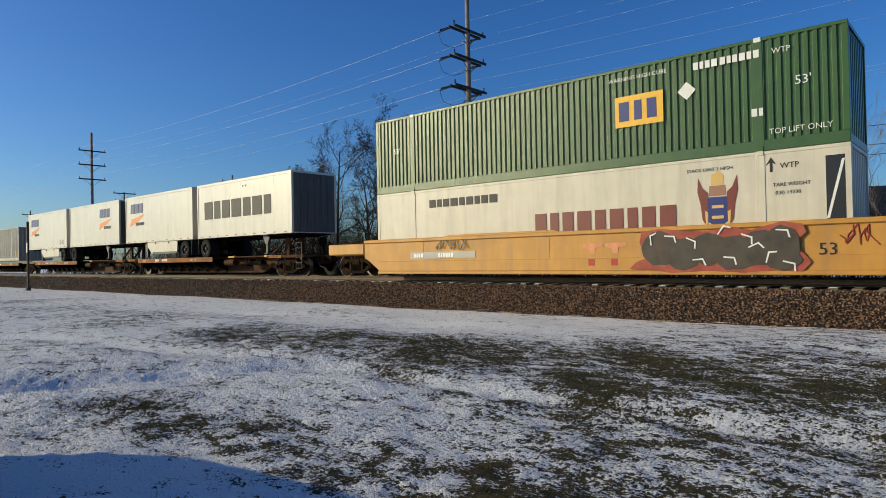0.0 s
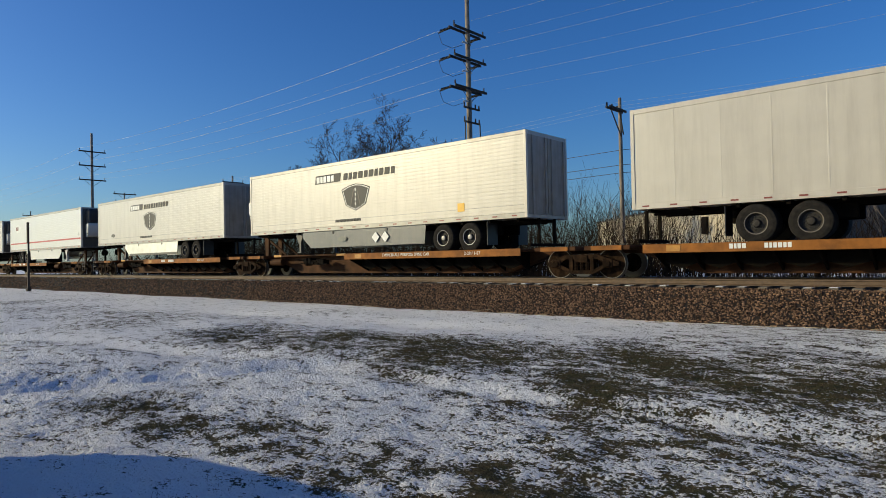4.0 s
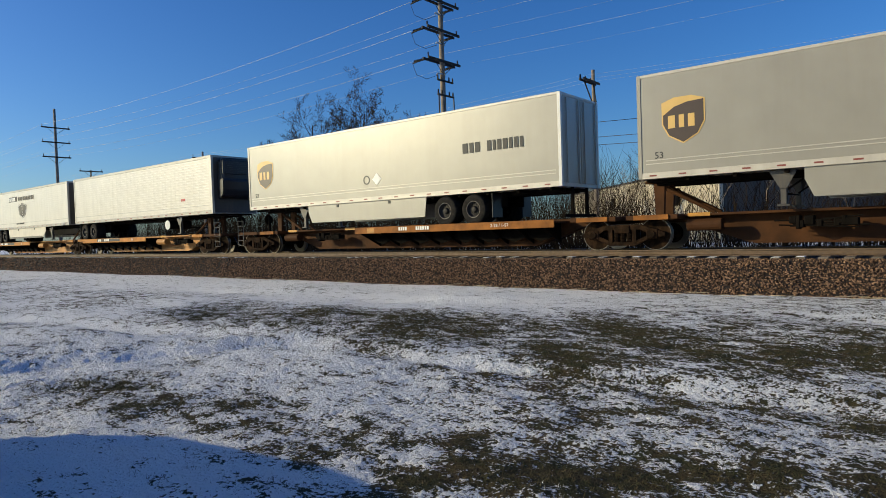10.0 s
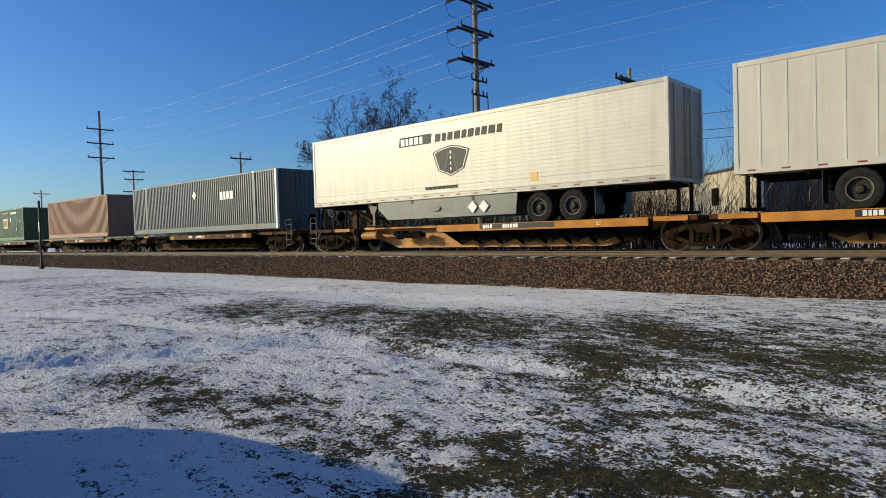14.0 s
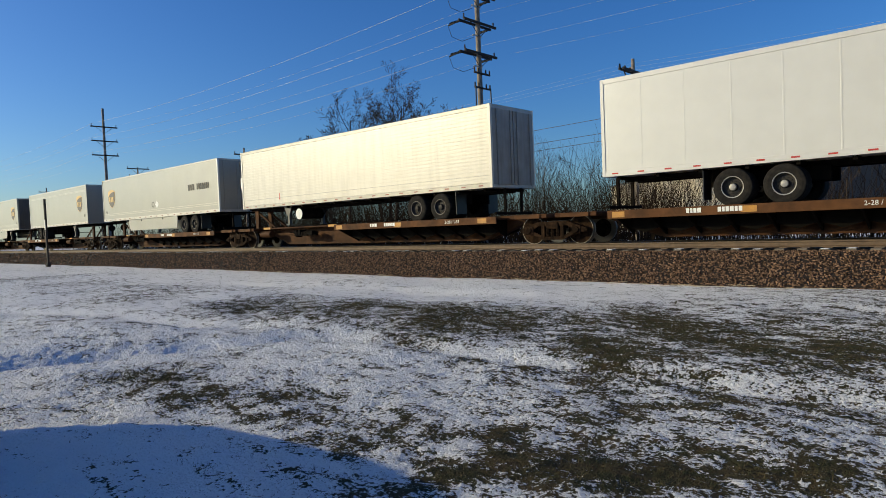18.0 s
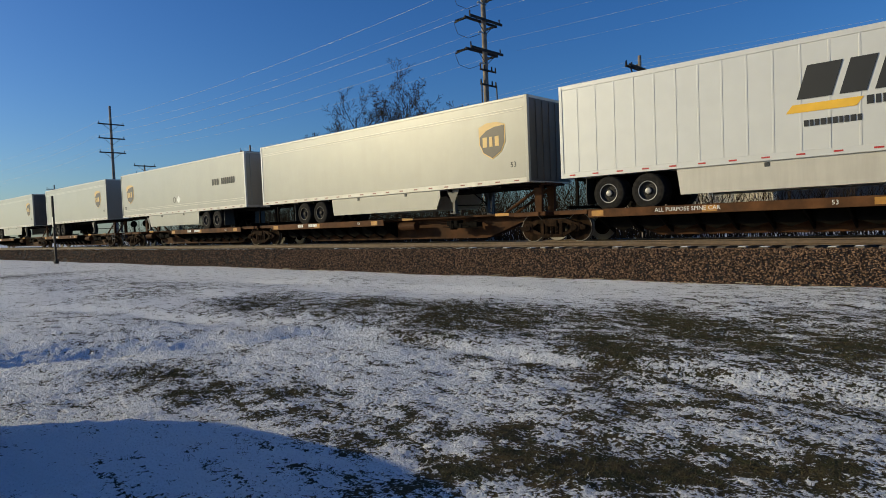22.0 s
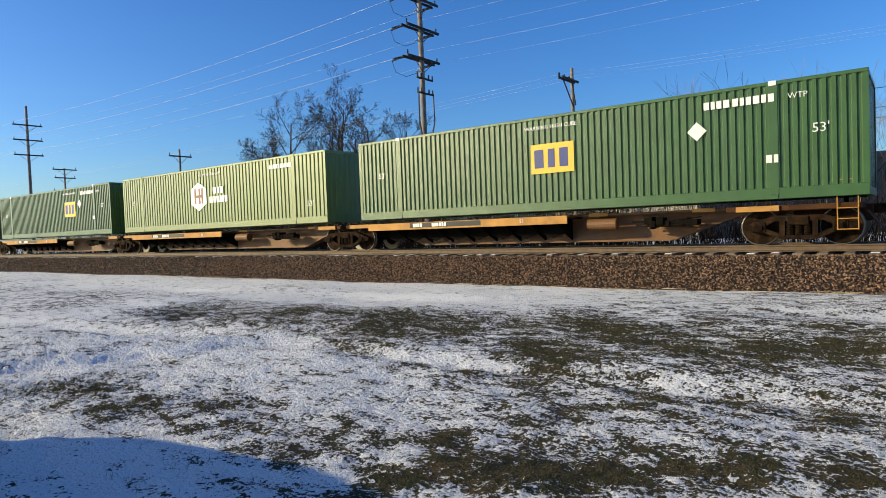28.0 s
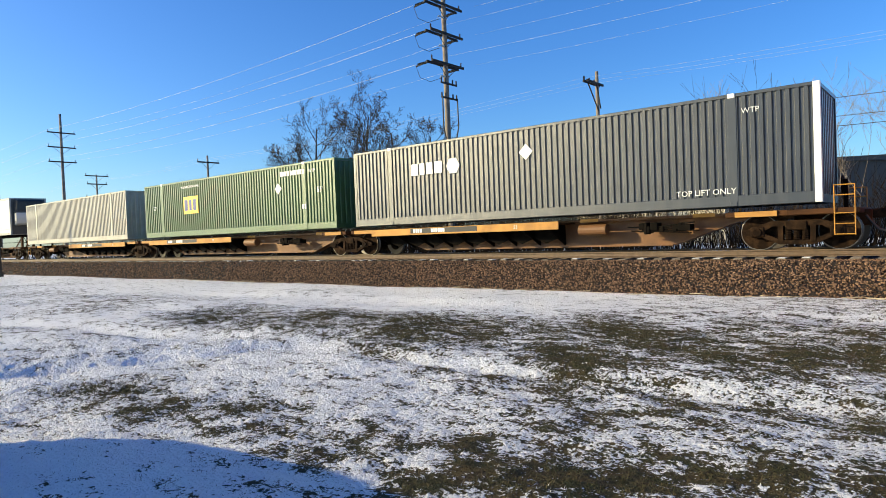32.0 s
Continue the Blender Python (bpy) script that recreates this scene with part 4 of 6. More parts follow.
# ---- an unseen car shape, added to cast the shadow over the lawn ----
def build_unseen_car():
    car = tagged(new("unseen_car"), "unseen car shape added to cast a shadow on the lawn", "car")
    car.matrix_world = pose(-6.69, -1.50, -0.88, 0, 0, 311)
    prof = [(-2.25, 0.35), (-2.27, 0.50), (-2.27, 0.73), (-2.2, 0.97), (-1.8, 1.19), (-1.28, 1.36), (-1.0, 1.53), (-0.7, 1.66), (-0.1, 1.76), (0.5, 1.715), (1.2, 1.12), (1.95, 0.9), (2.25, 0.62), (2.3, 0.35)]
    paint = mat("dark_blue_car_paint", (0.02, 0.03, 0.07), 0.25, 0, 0.05, 2, coat=0.8)
    glass = mat("tinted_glass", (0.01, 0.012, 0.014), 0.05)

    def body(bm):
        prism(bm, prof, -0.85, 0.85)
        bmesh.ops.bevel(bm, geom=[e for e in bm.edges if abs(e.verts[0].co.y - e.verts[1].co.y) < 0.01], offset=0.07, segments=2, affect="EDGES", clamp_overlap=True)
    part("body", mesh("car_body", body, paint), car)

    def win(bm):
        for s in (-1, 1):
            prism(bm, [(-1.3, 1.0), (0.95, 1.0), (0.45, 1.42), (-0.1, 1.46), (-0.8, 1.36)], s * 0.853 - 0.004, s * 0.853 + 0.004)
    part("side_window", mesh("car_window", win, glass), car)

    def tyre(bm):
        lathe(bm, [(0.2, -0.1), (0.31, -0.1), (0.33, -0.07), (0.33, 0.07), (0.31, 0.1), (0.2, 0.1)], 24)

    def rim(bm):
        lathe(bm, [(0.05, -0.09), (0.18, -0.07), (0.21, -0.095)], 16)
    for x in (-1.4, 1.4):
        for s in (-1, 1):
            w = part("tyre", mesh("car_tyre", tyre, M["tyre"]), car, pose(x, s * 0.78, 0.33, 0, 0, 0 if s < 0 else 180))
            part("rim", mesh("car_rim", rim, M["rim_bright"]), w)


build_unseen_car()


# ---- the train: rail cars ----
def moving(name, u, label, category, group, turn=0.0, z=0.0):
    """A thing that rides along the track: u is its place along the train at the start."""
    ob = tagged(new(name), label, category, group)
    MOVING.append((ob, u, z, turn))
    ob.matrix_world = pose(u, TC, z, 0, 0, turn)
    return ob


def truck_meshes():
    def frame_side(bm):
        y0, y1 = -0.07, 0.07
        prism(bm, [(-1.25, 0.50), (-0.55, 0.74), (0.55, 0.74), (1.25, 0.50), (1.25, 0.40), (0.95, 0.36), (0.55, 0.60), (-0.55, 0.60), (-0.95, 0.36), (-1.25, 0.40)], y0, y1)
        prism(bm, [(-0.95, 0.40), (-0.38, 0.14), (0.38, 0.14), (0.95, 0.40), (0.72, 0.42), (0.33, 0.25), (-0.33, 0.25), (-0.72, 0.42)], y0, y1)
        for s in (-1, 1):
            prism(bm, [(s * 0.30, 0.2), (s * 0.42, 0.2), (s * 0.42, 0.66), (s * 0.30, 0.66)], y0 - 0.01, y1 + 0.01)
            box(bm, s * 0.89 - 0.17, s * 0.89 + 0.17, -0.1, 0.1, 0.33, 0.60, 0.03)

    def spring(bm):
        prof = []
        for i in range(6):
            prof += [(0.07, 0.25 + i * 0.045), (0.088, 0.265 + i * 0.045), (0.088, 0.28 + i * 0.045), (0.07, 0.29 + i * 0.045)]
        rings = [[bm.verts.new((r * math.cos(k * 0.785), r * math.sin(k * 0.785), z)) for k in range(8)] for r, z in prof]
        for lo, hi in zip(rings, rings[1:]):
            for k in range(8):
                bm.faces.new((lo[k], lo[(k + 1) % 8], hi[(k + 1) % 8], hi[k]))

    def bolster(bm):
        box(bm, -0.24, 0.24, -1.1, 1.1, 0.50, 0.72, 0.02)

    def wheel(bm):
        lathe(bm, [(0.08, -0.09), (0.16, -0.08), (0.2, -0.03), (0.34, -0.02), (0.36, -0.065), (0.455, -0.065)], 28)

    def tread(bm):
        lathe(bm, [(0.44, -0.066), (0.457, -0.066), (0.46, 0.03), (0.485, 0.04), (0.485, 0.065), (0.3, 0.065)], 28, False)

    def axle(bm):
        tube(bm, (0, -1.0, 0.457), (0, 1.0, 0.457), 0.08, 0.08, 12)

    def cap(bm):
        tube(bm, (0, -0.14, 0.46), (0, 0.02, 0.46), 0.095, 0.12, 12)
    return dict(side=mesh("side_frame", frame_side, M["truck"]), spring=mesh("spring", spring, M["truck"]), bolster=mesh("bolster", bolster, M["truck"]), wheel=mesh("wheel", wheel, M["truck"]),
                tread=mesh("wheel_tread", tread, M["tread"]), axle=mesh("axle", axle, M["truck"]), cap=mesh("bearing_cap", cap, M["truck"]))


TRUCK = truck_meshes()


def add_truck(car, x):
    t = part("truck", TRUCK["bolster"], car, pose(x, 0, 0))
    for s in (-1, 1):
        m = pose(0, s * 1.0, 0)
        part("side_frame", TRUCK["side"], t, m)
        for dx in (-0.19, 0, 0.19):
            part("spring", TRUCK["spring"], t, pose(dx, s * 1.0, 0))
        for dx in (-0.89, 0.89):
            part("bearing_cap", TRUCK["cap"], t, pose(dx, s * 1.0, 0, 0, 0, 0 if s < 0 else 180))
    for dx in (-0.89, 0.89):
        part("axle", TRUCK["axle"], t, pose(dx, 0, 0))
        for s in (-1, 1):
            w = pose(dx, s * 0.75, 0.457, 0, 0, 0 if s < 0 else 180)
            part("wheel", TRUCK["wheel"], t, w)
            part("wheel_tread", TRUCK["tread"], t, w)


def side_words(parent, text, size, material, x, y, z, turn=0.0, name="lettering"):
    return part(name, words(text, size, material), parent, pose(x, y, z, 90, 0, turn))


def letters(bm, n, h, ratio=0.62, gap=0.2, slant=0.0):
    """Plain bars of the size of n letters, upright in xz from the origin."""
    x = 0
    for i in range(n):
        w = h * ratio * (0.8 + 0.4 * ((i * 7 + 3) % 5) / 4)
        prism(bm, [(x, 0), (x + w, 0), (x + w + slant * h, h), (x + slant * h, h)], -0.004, 0.0)
        x += w + h * gap
    return x


def bars(parent, n, h, material, x, y, z, name="lettering", ratio=0.62, gap=0.2, slant=0.0):
    return part(name, mesh(("lettering", n, h, ratio, gap, slant), lambda bm: letters(bm, n, h, ratio, gap, slant), material), parent, pose(x, y, z))


def add_unit(car, xr, xl, tall_end, sill_mat, five, first, last, legend, hitch=True, edge_mat="edge_rust"):
    """One platform between the trucks at xr and xl (xr > xl). tall_end: 'L' or 'R', the end at which the wheels of the load stand."""
    span = xr - xl
    ze = 0.78
    s0, s1 = xl + 1.55, xr - 1.55

    def sill(bm):
        pts = [(xl - 0.2, ze), (s0, ze - 0.02), (s0 + 1.7, 0.17), (s1 - 1.7, 0.17), (s1, ze - 0.02), (xr + 0.2, ze), (xr + 0.2, 1.0), (xl - 0.2, 1.0)]
        prism(bm, pts, -0.2, 0.2)
        box(bm, s0 + 1.8, s1 - 1.8, -0.24, 0.24, 0.14, 0.175)
    part("centre_sill", mesh(("centre_sill", round(span, 2), xr), sill, M[sill_mat]), car)
    # wheel platform
    dl = 8.9 if not five else 8.2
    if tall_end == "L":
        p0 = xl + (2.1 if not five else 1.5)
        p1 = p0 + dl
    else:
        p1 = xr - (2.1 if not five else 1.5)
        p0 = p1 - dl

    def deck(bm):
        for s in (-1, 1):
            box(bm, p0, p1, min(s * 0.2, s * 1.28), max(s * 0.2, s * 1.28), 0.88, 0.93)
    part("wheel_platform", mesh(("wheel_platform", round(p0, 2), round(p1, 2)), deck, M["brown"]), car)

    def edge(bm):
        box(bm, p0, p1, -1.31, -1.27, 0.74, 0.99, 0.008)
        box(bm, p0, p1, 1.27, 1.31, 0.74, 0.99, 0.008)
    part("edge_sill", mesh(("edge_sill", round(p0, 2), round(p1, 2)), edge, M[edge_mat]), car)
    n = 9

    def bracket(bm):
        v = [[bm.verts.new((x, -y, z)) for y, z in ((0.2, 0.88), (1.265, 0.88), (1.265, 0.72), (0.2, 0.22))] for x in (0, 0.05)]
        bm.faces.new(v[0])
        bm.faces.new(v[1][::-1])
        for i in range(4):
            bm.faces.new((v[0][i], v[1][i], v[1][(i + 1) % 4], v[0][(i + 1) % 4]))
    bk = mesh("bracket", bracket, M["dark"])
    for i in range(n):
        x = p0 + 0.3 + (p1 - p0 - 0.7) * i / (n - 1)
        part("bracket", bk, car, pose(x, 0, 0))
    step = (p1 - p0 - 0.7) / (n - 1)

    # near-black sheets with a zigzag lower edge stand in for shade under the deck
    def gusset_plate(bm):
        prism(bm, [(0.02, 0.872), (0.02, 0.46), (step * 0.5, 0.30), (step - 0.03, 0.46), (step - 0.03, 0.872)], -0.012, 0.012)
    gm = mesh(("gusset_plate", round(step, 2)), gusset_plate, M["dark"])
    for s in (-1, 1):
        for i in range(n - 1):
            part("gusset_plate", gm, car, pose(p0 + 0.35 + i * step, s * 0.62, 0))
    # black panels with the car's legend
    a, b = p0 + 0.25 * dl, p0 + 0.62 * dl

    def panel(bm):
        box(bm, 0, b - a, -1.316, -1.309, 0.80, 0.97)
    if edge_mat in ("edge_orange", "edge_gold"):
        part("legend_panel", mesh(("legend_panel", round(b - a, 2)), panel, M["ink"]), car, pose(a, 0, 0))
    if legend:
        side_words(car, legend, 0.165, M["mark_white"], a + 0.1, -1.318, 0.83)
    else:
        bars(car, 4, 0.13, M["mark_white"], a + 0.15, -1.318, 0.82)
        bars(car, 6, 0.13, M["mark_white"], a + 1.0, -1.318, 0.82)
    side_words(car, "53" if five else "2-28 / 1-57", 0.16, M["mark_white"], p0 + 0.8 * dl - (0 if five else 0.6), -1.318, 0.82)
    # brake gear and air reservoir on the free stretch of sill
    f0, f1 = (p1 + 0.2, s1) if tall_end == "L" else (s0, p0 - 0.2)
    mid = (f0 + f1) / 2

    def tank(bm):
        tube(bm, (-0.45, 0, 0), (0.45, 0, 0), 0.17, 0.17, 14)
        for s in (-0.47, 0.45):
            tube(bm, (s, 0, 0), (s + 0.02, 0, 0), 0.12, 0.12, 14)
    part("air_reservoir", mesh("air_reservoir", tank, M[sill_mat]), car, pose(f0 + 0.7, -0.75, 0.68))

    def gear(bm):
        rr = random.Random(4)
        for i in range(9):
            x = rr.uniform(-0.7, 0.7)
            box(bm, x, x + rr.uniform(0.08, 0.3), -0.85, -0.5, 0.45 + rr.uniform(0, 0.2), 0.7 + rr.uniform(0, 0.15), 0.02)
        for i in range(6):
            tube(bm, (rr.uniform(-1, 0), -0.8, rr.uniform(0.5, 0.85)), (rr.uniform(0, 1.1), -0.8, rr.uniform(0.5, 0.85)), 0.02, n=6)
    part("brake_gear", mesh("brake_gear", gear, M["dark"]), car, pose(mid + 0.4, 0, 0))

    def shelf(bm):
        box(bm, f0, f1, -0.62, 0.62, 0.93, 1.0, 0.01)
    part("sill_top", mesh(("sill_top", round(f0, 2), round(f1, 2)), shelf, M[sill_mat]), car)

    def chip(bm):
        box(bm, -0.3, 0.3, -0.63, -0.615, 0.92, 1.02)
    for x in (f0 + 0.5, f1 - 0.8):
        part("yellow_mark", mesh("yellow_mark", chip, M["yellow"]), car, pose(x, 0, 0))

    def edge_chip(bm):
        box(bm, -0.2, 0.2, -1.318, -1.309, 0.78, 0.95, 0.003)
    if edge_mat in ("edge_brown", "edge_rust"):
        for k in (0.04, 0.45, 0.93) if edge_mat == "edge_brown" else (0.1,):
            part("yellow_patch", mesh("yellow_patch", edge_chip, M["yellow"]), car, pose(p0 + k * dl, 0, 0))
    # hitch for the nose of a trailer
    if hitch:
        hx = xr - 0.9 if tall_end == "L" else xl + 0.9
        s = 1 if tall_end == "L" else -1

        def stand(bm):
            prism(bm, [(-0.12, 1.0), (0.12, 1.0), (0.16, 1.95), (-0.16, 1.95)], -0.45, -0.33)
            prism(bm, [(-0.12, 1.0), (0.12, 1.0), (0.16, 1.95), (-0.16, 1.95)], 0.33, 0.45)
            box(bm, -0.4, 0.4, -0.5, 0.5, 1.92, 2.0, 0.02)
        st = part("hitch", mesh("hitch_stand", stand, M["brown"]), car, pose(hx, 0, 0))

        def diagonal(bm):
            for y in (-0.35, 0.35):
                tube(bm, (0, y, 1.85), (-1.5, y, 1.02), 0.055, n=8)
        part("diagonal_brace", mesh("diagonal_brace", diagonal, M["brown"]), st, pose(0, 0, 0, 0, 0, 0 if s > 0 else 180))
    # end platforms over the trucks
    for end, x, flag in (("R", xr, first), ("L", xl, last)):
        s = 1 if end == "R" else -1

        def bol(bm):
            box(bm, -0.75, 0.75, -1.15, 1.15, 0.86, 1.0, 0.02)
        part("body_bolster", mesh("body_bolster", bol, M["brown"]), car, pose(x - s * 0.9, 0, 0))

        def lip(bm):
            box(bm, -0.5, 0.5, -1.2, -1.16, 0.86, 1.0, 0.006)
        part("deck_lip", mesh("deck_lip", lip, M[edge_mat]), car, pose(x - s * 0.9, 0, 0))
        if flag:
            def apron(bm):
                box(bm, -0.2, 1.35, -1.2, 1.2, 0.86, 1.0, 0.02)
                box(bm, -0.2, 1.5, -0.3, 0.3, 0.55, 0.95, 0.03)
            part("end_platform", mesh("end_platform", apron, M["brown"]), car, pose(x, 0, 0, 0, 0, 0 if s > 0 else 180))

            def ladder(bm):
                for dx in (0, 0.42):
                    tube(bm, (dx, 0, 0.35), (dx, 0, 1.55), 0.014, n=6)
                for z in (0.37, 0.62, 0.87, 1.3, 1.54):
                    tube(bm, (0, 0, z), (0.42, 0, z), 0.014, n=6)
            for y in (-1.24, 1.24):
                part("ladder", mesh("ladder", ladder, M["yellow"] if sill_mat == "rusty" else M["nose"]), car, pose(x + s * 1.05 - 0.21, y, 0))

            def coupler(bm):
                box(bm, 0, 0.55, -0.12, 0.12, 0.72, 0.95, 0.03)
                box(bm, 0.45, 0.72, -0.2, 0.2, 0.66, 1.0, 0.05)
            part("coupler", mesh("coupler", coupler, M["truck"]), car, pose(x + s * 1.4, 0, 0, 0, 0, 0 if s > 0 else 180))

            def hose(bm):
                pts = [(0.1, -0.5, 0.8), (0.35, -0.5, 0.45), (0.7, -0.45, 0.35)]
                for p, q in zip(pts, pts[1:]):
                    tube(bm, p, q, 0.03, n=7)
            part("air_hose", mesh("air_hose", hose, M["black"]), car, pose(x + s * 1.3, 0, 0, 0, 0, 0 if s > 0 else 180))

            def post(bm):
                box(bm, -0.05, 0.05, -0.06, 0.06, 1.0, 1.75, 0.01)
                tube(bm, (-0.08, 0, 1.6), (-0.05, 0, 1.6), 0.24, 0.24, 16)
            part("brake_stand", mesh("brake_stand", post, M["dark"]), car, pose(x + s * 0.9, 0.3, 0))
    return p0, p1


# trucks of each car along the train, the wheel end of each load and paint
CARS = [
    ("C1", [-25.0, -42.4, -61.3, -78.95], "LLR", "brown"),
    ("C2", [-83.0, -100.4, -119.2, -136.85], "LRR", "brown"),
    ("C3", [-140.95, -158.3, -177.4, -194.9], "LLR", "brown"),
    ("C4", [-198.8, -216.2, -234.9, -252.7], "LRR", "brown"),
    ("C5", [-256.8, -272.6, -290.0, -307.4, -324.9, -341.1], "LLLLR", "ochre"),
    ("C6", [-345.1, -362.9, -381.3, -399.2], "RRR", "brown"),
    ("C7", [-403.1, -421.2, -440.6, -457.9], "LRR", "brown"),
    ("C8", [-461.9, -477.6, -495.2, -512.6, -530.2, -546.4], "LLLLR", "brown"),
    ("C9", [-550.3, -566.2, -584.1, -601.2, -618.6, -635.2], "LLLLR", "brown"),
    ("C10", [-639.8, -655.6, -673.2, -690.8, -709.5, -726.7], "LLLLR", "rusty"),
    ("C11", [-731.1, -747.3, -765.2, -781.4], "LLR", "rusty"),
    ("C12", [-785.6, -803.2, -821.5], "LL", "brown"),
]
LEGENDS = {("C1", 1): "TWIN 28-ALL PURPOSE SPINE CAR", ("C2", 1): "TWIN 28-ALL PURPOSE SPINE CAR", ("C4", 1): "TWIN 28-ALL PURPOSE SPINE CAR", ("C5", 2): "ALL PURPOSE SPINE CAR", ("C8", 2): "ALL PURPOSE SPINE CAR"}
EDGES = {"C5": "edge_orange", "C6": "edge_brown", "C7": "edge_brown", "C8": "edge_brown", "C9": "edge_brown", "C10": "edge_gold", "C11": "edge_gold", "C12": "edge_brown"}
CONTAINER_CARS = {"C6", "C10", "C11"}


def build_cars():
    for name, trucks, ends, paint in CARS:
        five = len(trucks) > 4 or name in ("C11",)
        n = {3: "three", 5: "five", 2: "two"}[len(trucks) - 1]
        car = moving("spine_car", trucks[0], f"articulated {n}-unit spine car with worn yellow deck edges on rails", "rail car", "spine cars of the train")
        u0 = trucks[0]
        for i, (a, b) in enumerate(zip(trucks, trucks[1:])):
            add_unit(car, a - u0, b - u0, ends[i], paint, five, i == 0, i == len(trucks) - 2, LEGENDS.get((name, i), ""), name not in CONTAINER_CARS and not (name == "C1" and i == 2), EDGES.get(name, "edge_rust"))
        for t in trucks:
            add_truck(car, t - u0)


def build_well_car():
    car = moving("well_car", -20.25, "orange-yellow double-stack well car with painted scrawls on its side", "rail car", "spine cars of the train")
    L0, L1 = 1.0, 21.0

    def side(bm):
        for s in (-1, 1):
            y0, y1 = (s * 1.48, s * 1.40)
            prism(bm, [(L0 + 0.9, 0.22), (L1 - 0.9, 0.22), (L1, 0.8), (L1, 1.36), (L0, 1.36), (L0, 0.8)], min(y0, y1), max(y0, y1))
            box(bm, L0, L1, min(s * 1.54, s * 1.34), max(s * 1.54, s * 1.34), 1.34, 1.47, 0.02)
            box(bm, L0 + 0.8, L1 - 0.8, min(s * 1.54, s * 1.34), max(s * 1.54, s * 1.34), 0.13, 0.25, 0.02)
            for x in (L0 + 3.2, L0 + 8.6, L0 + 13.9, L1 - 2.2):
                box(bm, x - 0.02, x + 0.02, min(s * 1.488, s * 1.47), max(s * 1.488, s * 1.47), 0.25, 1.34)
            box(bm, L0 + 0.9, L1 - 0.9, min(s * 1.505, s * 1.47), max(s * 1.505, s * 1.47), 0.25, 0.62, 0.01)
            prism(bm, [(L0 + 4.2, 1.47), (L0 + 9.0, 1.47), (L0 + 8.7, 1.53), (L0 + 4.5, 1.53)], min(s * 1.5, s * 1.42), max(s * 1.5, s * 1.42))
    part("side_sill", mesh("well_side", side, M["well"]), car)

    def floor_(bm):
        box(bm, L0 + 0.6, L1 - 0.6, -1.38, 1.38, 0.36, 0.44)
        for x in (L0, L1):
            box(bm, x - 0.1, x + 0.1, -1.4, 1.4, 0.7, 1.42, 0.03)
    part("well_floor", mesh("well_floor", floor_, M["well"]), car)
    for x, s in ((0, -1), (22.0, 1)):
        def end(bm):
            box(bm, -1.2, 1.2, -1.2, 1.2, 0.86, 1.05, 0.03)
            box(bm, -1.6, 1.3, -0.35, 0.35, 0.6, 0.95, 0.03)
            box(bm, -1.35, 0.9, -1.44, -1.36, 0.9, 1.35, 0.05)
        part("end_platform", mesh("well_end", end, M["well"]), car, pose(x, 0, 0, 0, 0, 0 if s < 0 else 180))
        add_truck(car, x)
    # painted scrawl, stripes and number boards
    def ragged(bm):
        prism(bm, [(12.3, 0.30), (12.5, 0.48), (12.78, 0.60), (12.62, 1.05), (12.68, 1.34), (13.2, 1.41), (13.7, 1.35), (14.4, 1.29), (15.05, 1.37), (15.6, 1.28), (15.95, 1.38), (16.3, 1.46),
                   (16.75, 1.38), (16.82, 1.18), (16.52, 0.88), (16.78, 0.64), (16.92, 0.46), (16.72, 0.22), (16.2, 0.27), (15.4, 0.19), (14.5, 0.24), (13.5, 0.18), (12.9, 0.28)], -1.551, -1.543)
    part("painted_scrawl", mesh("scrawl_edge", ragged, M["spray_red"]), car, None, "red outline of the painted scrawl")
    for k, (x, z, a, c) in enumerate([(13.2, 0.86, 0.50, 0.50), (13.85, 0.70, 0.52, 0.47), (14.5, 0.82, 0.50, 0.44), (15.15, 0.70, 0.52, 0.47), (15.75, 0.82, 0.46, 0.47), (16.25, 0.88, 0.42, 0.50), (16.3, 0.52, 0.42, 0.27)]):
        def lump(bm):
            rr = random.Random(k)
            prism(bm, [(x + a * math.cos(i * 0.3927) * rr.uniform(0.88, 1.08), z + c * math.sin(i * 0.3927) * rr.uniform(0.88, 1.08)) for i in range(16)], -1.556 - 0.002 * k, -1.5515)
        part("painted_scrawl", mesh(("scrawl", k), lump, M["spray_dark"]), car, None, "dark body of the painted scrawl")
    for i, (x, z, turn) in enumerate([(12.95, 0.95, 100), (13.35, 1.22, 0), (13.95, 1.15, -20), (14.1, 0.55, 10), (14.75, 1.2, 60), (14.9, 0.62, 0), (15.35, 1.2, -15), (15.9, 0.45, 80), (16.15, 1.28, 0), (16.3, 0.5, -10), (15.5, 0.85, 30)]):
        def stroke(bm):
            prism(bm, [(0, 0), (0.28, -0.02), (0.33, -0.22), (0.29, -0.22), (0.25, -0.06), (0, -0.035)], -0.003, 0.0)
        part("white_stroke", mesh("white_stroke", stroke, M["mark_white"]), car, pose(x, -1.573, z, 0, -turn, 0))

    def scribble(bm, w, h, n, seed, r):
        rr = random.Random(seed)
        p = (0.0, h * 0.5)
        for i in range(n):
            q = (w * (i + 1) / n + rr.uniform(-0.12, 0.12), h * (0.95 if i % 2 else 0.05) + rr.uniform(-0.12, 0.12) * h)
            m = ((p[0] + q[0]) / 2 + rr.uniform(-0.1, 0.1), (p[1] + q[1]) / 2)
            for a, b in ((p, m), (m, q)):
                tube(bm, (a[0], 0, a[1]), (b[0], 0, b[1]), r, n=4)
            p = q
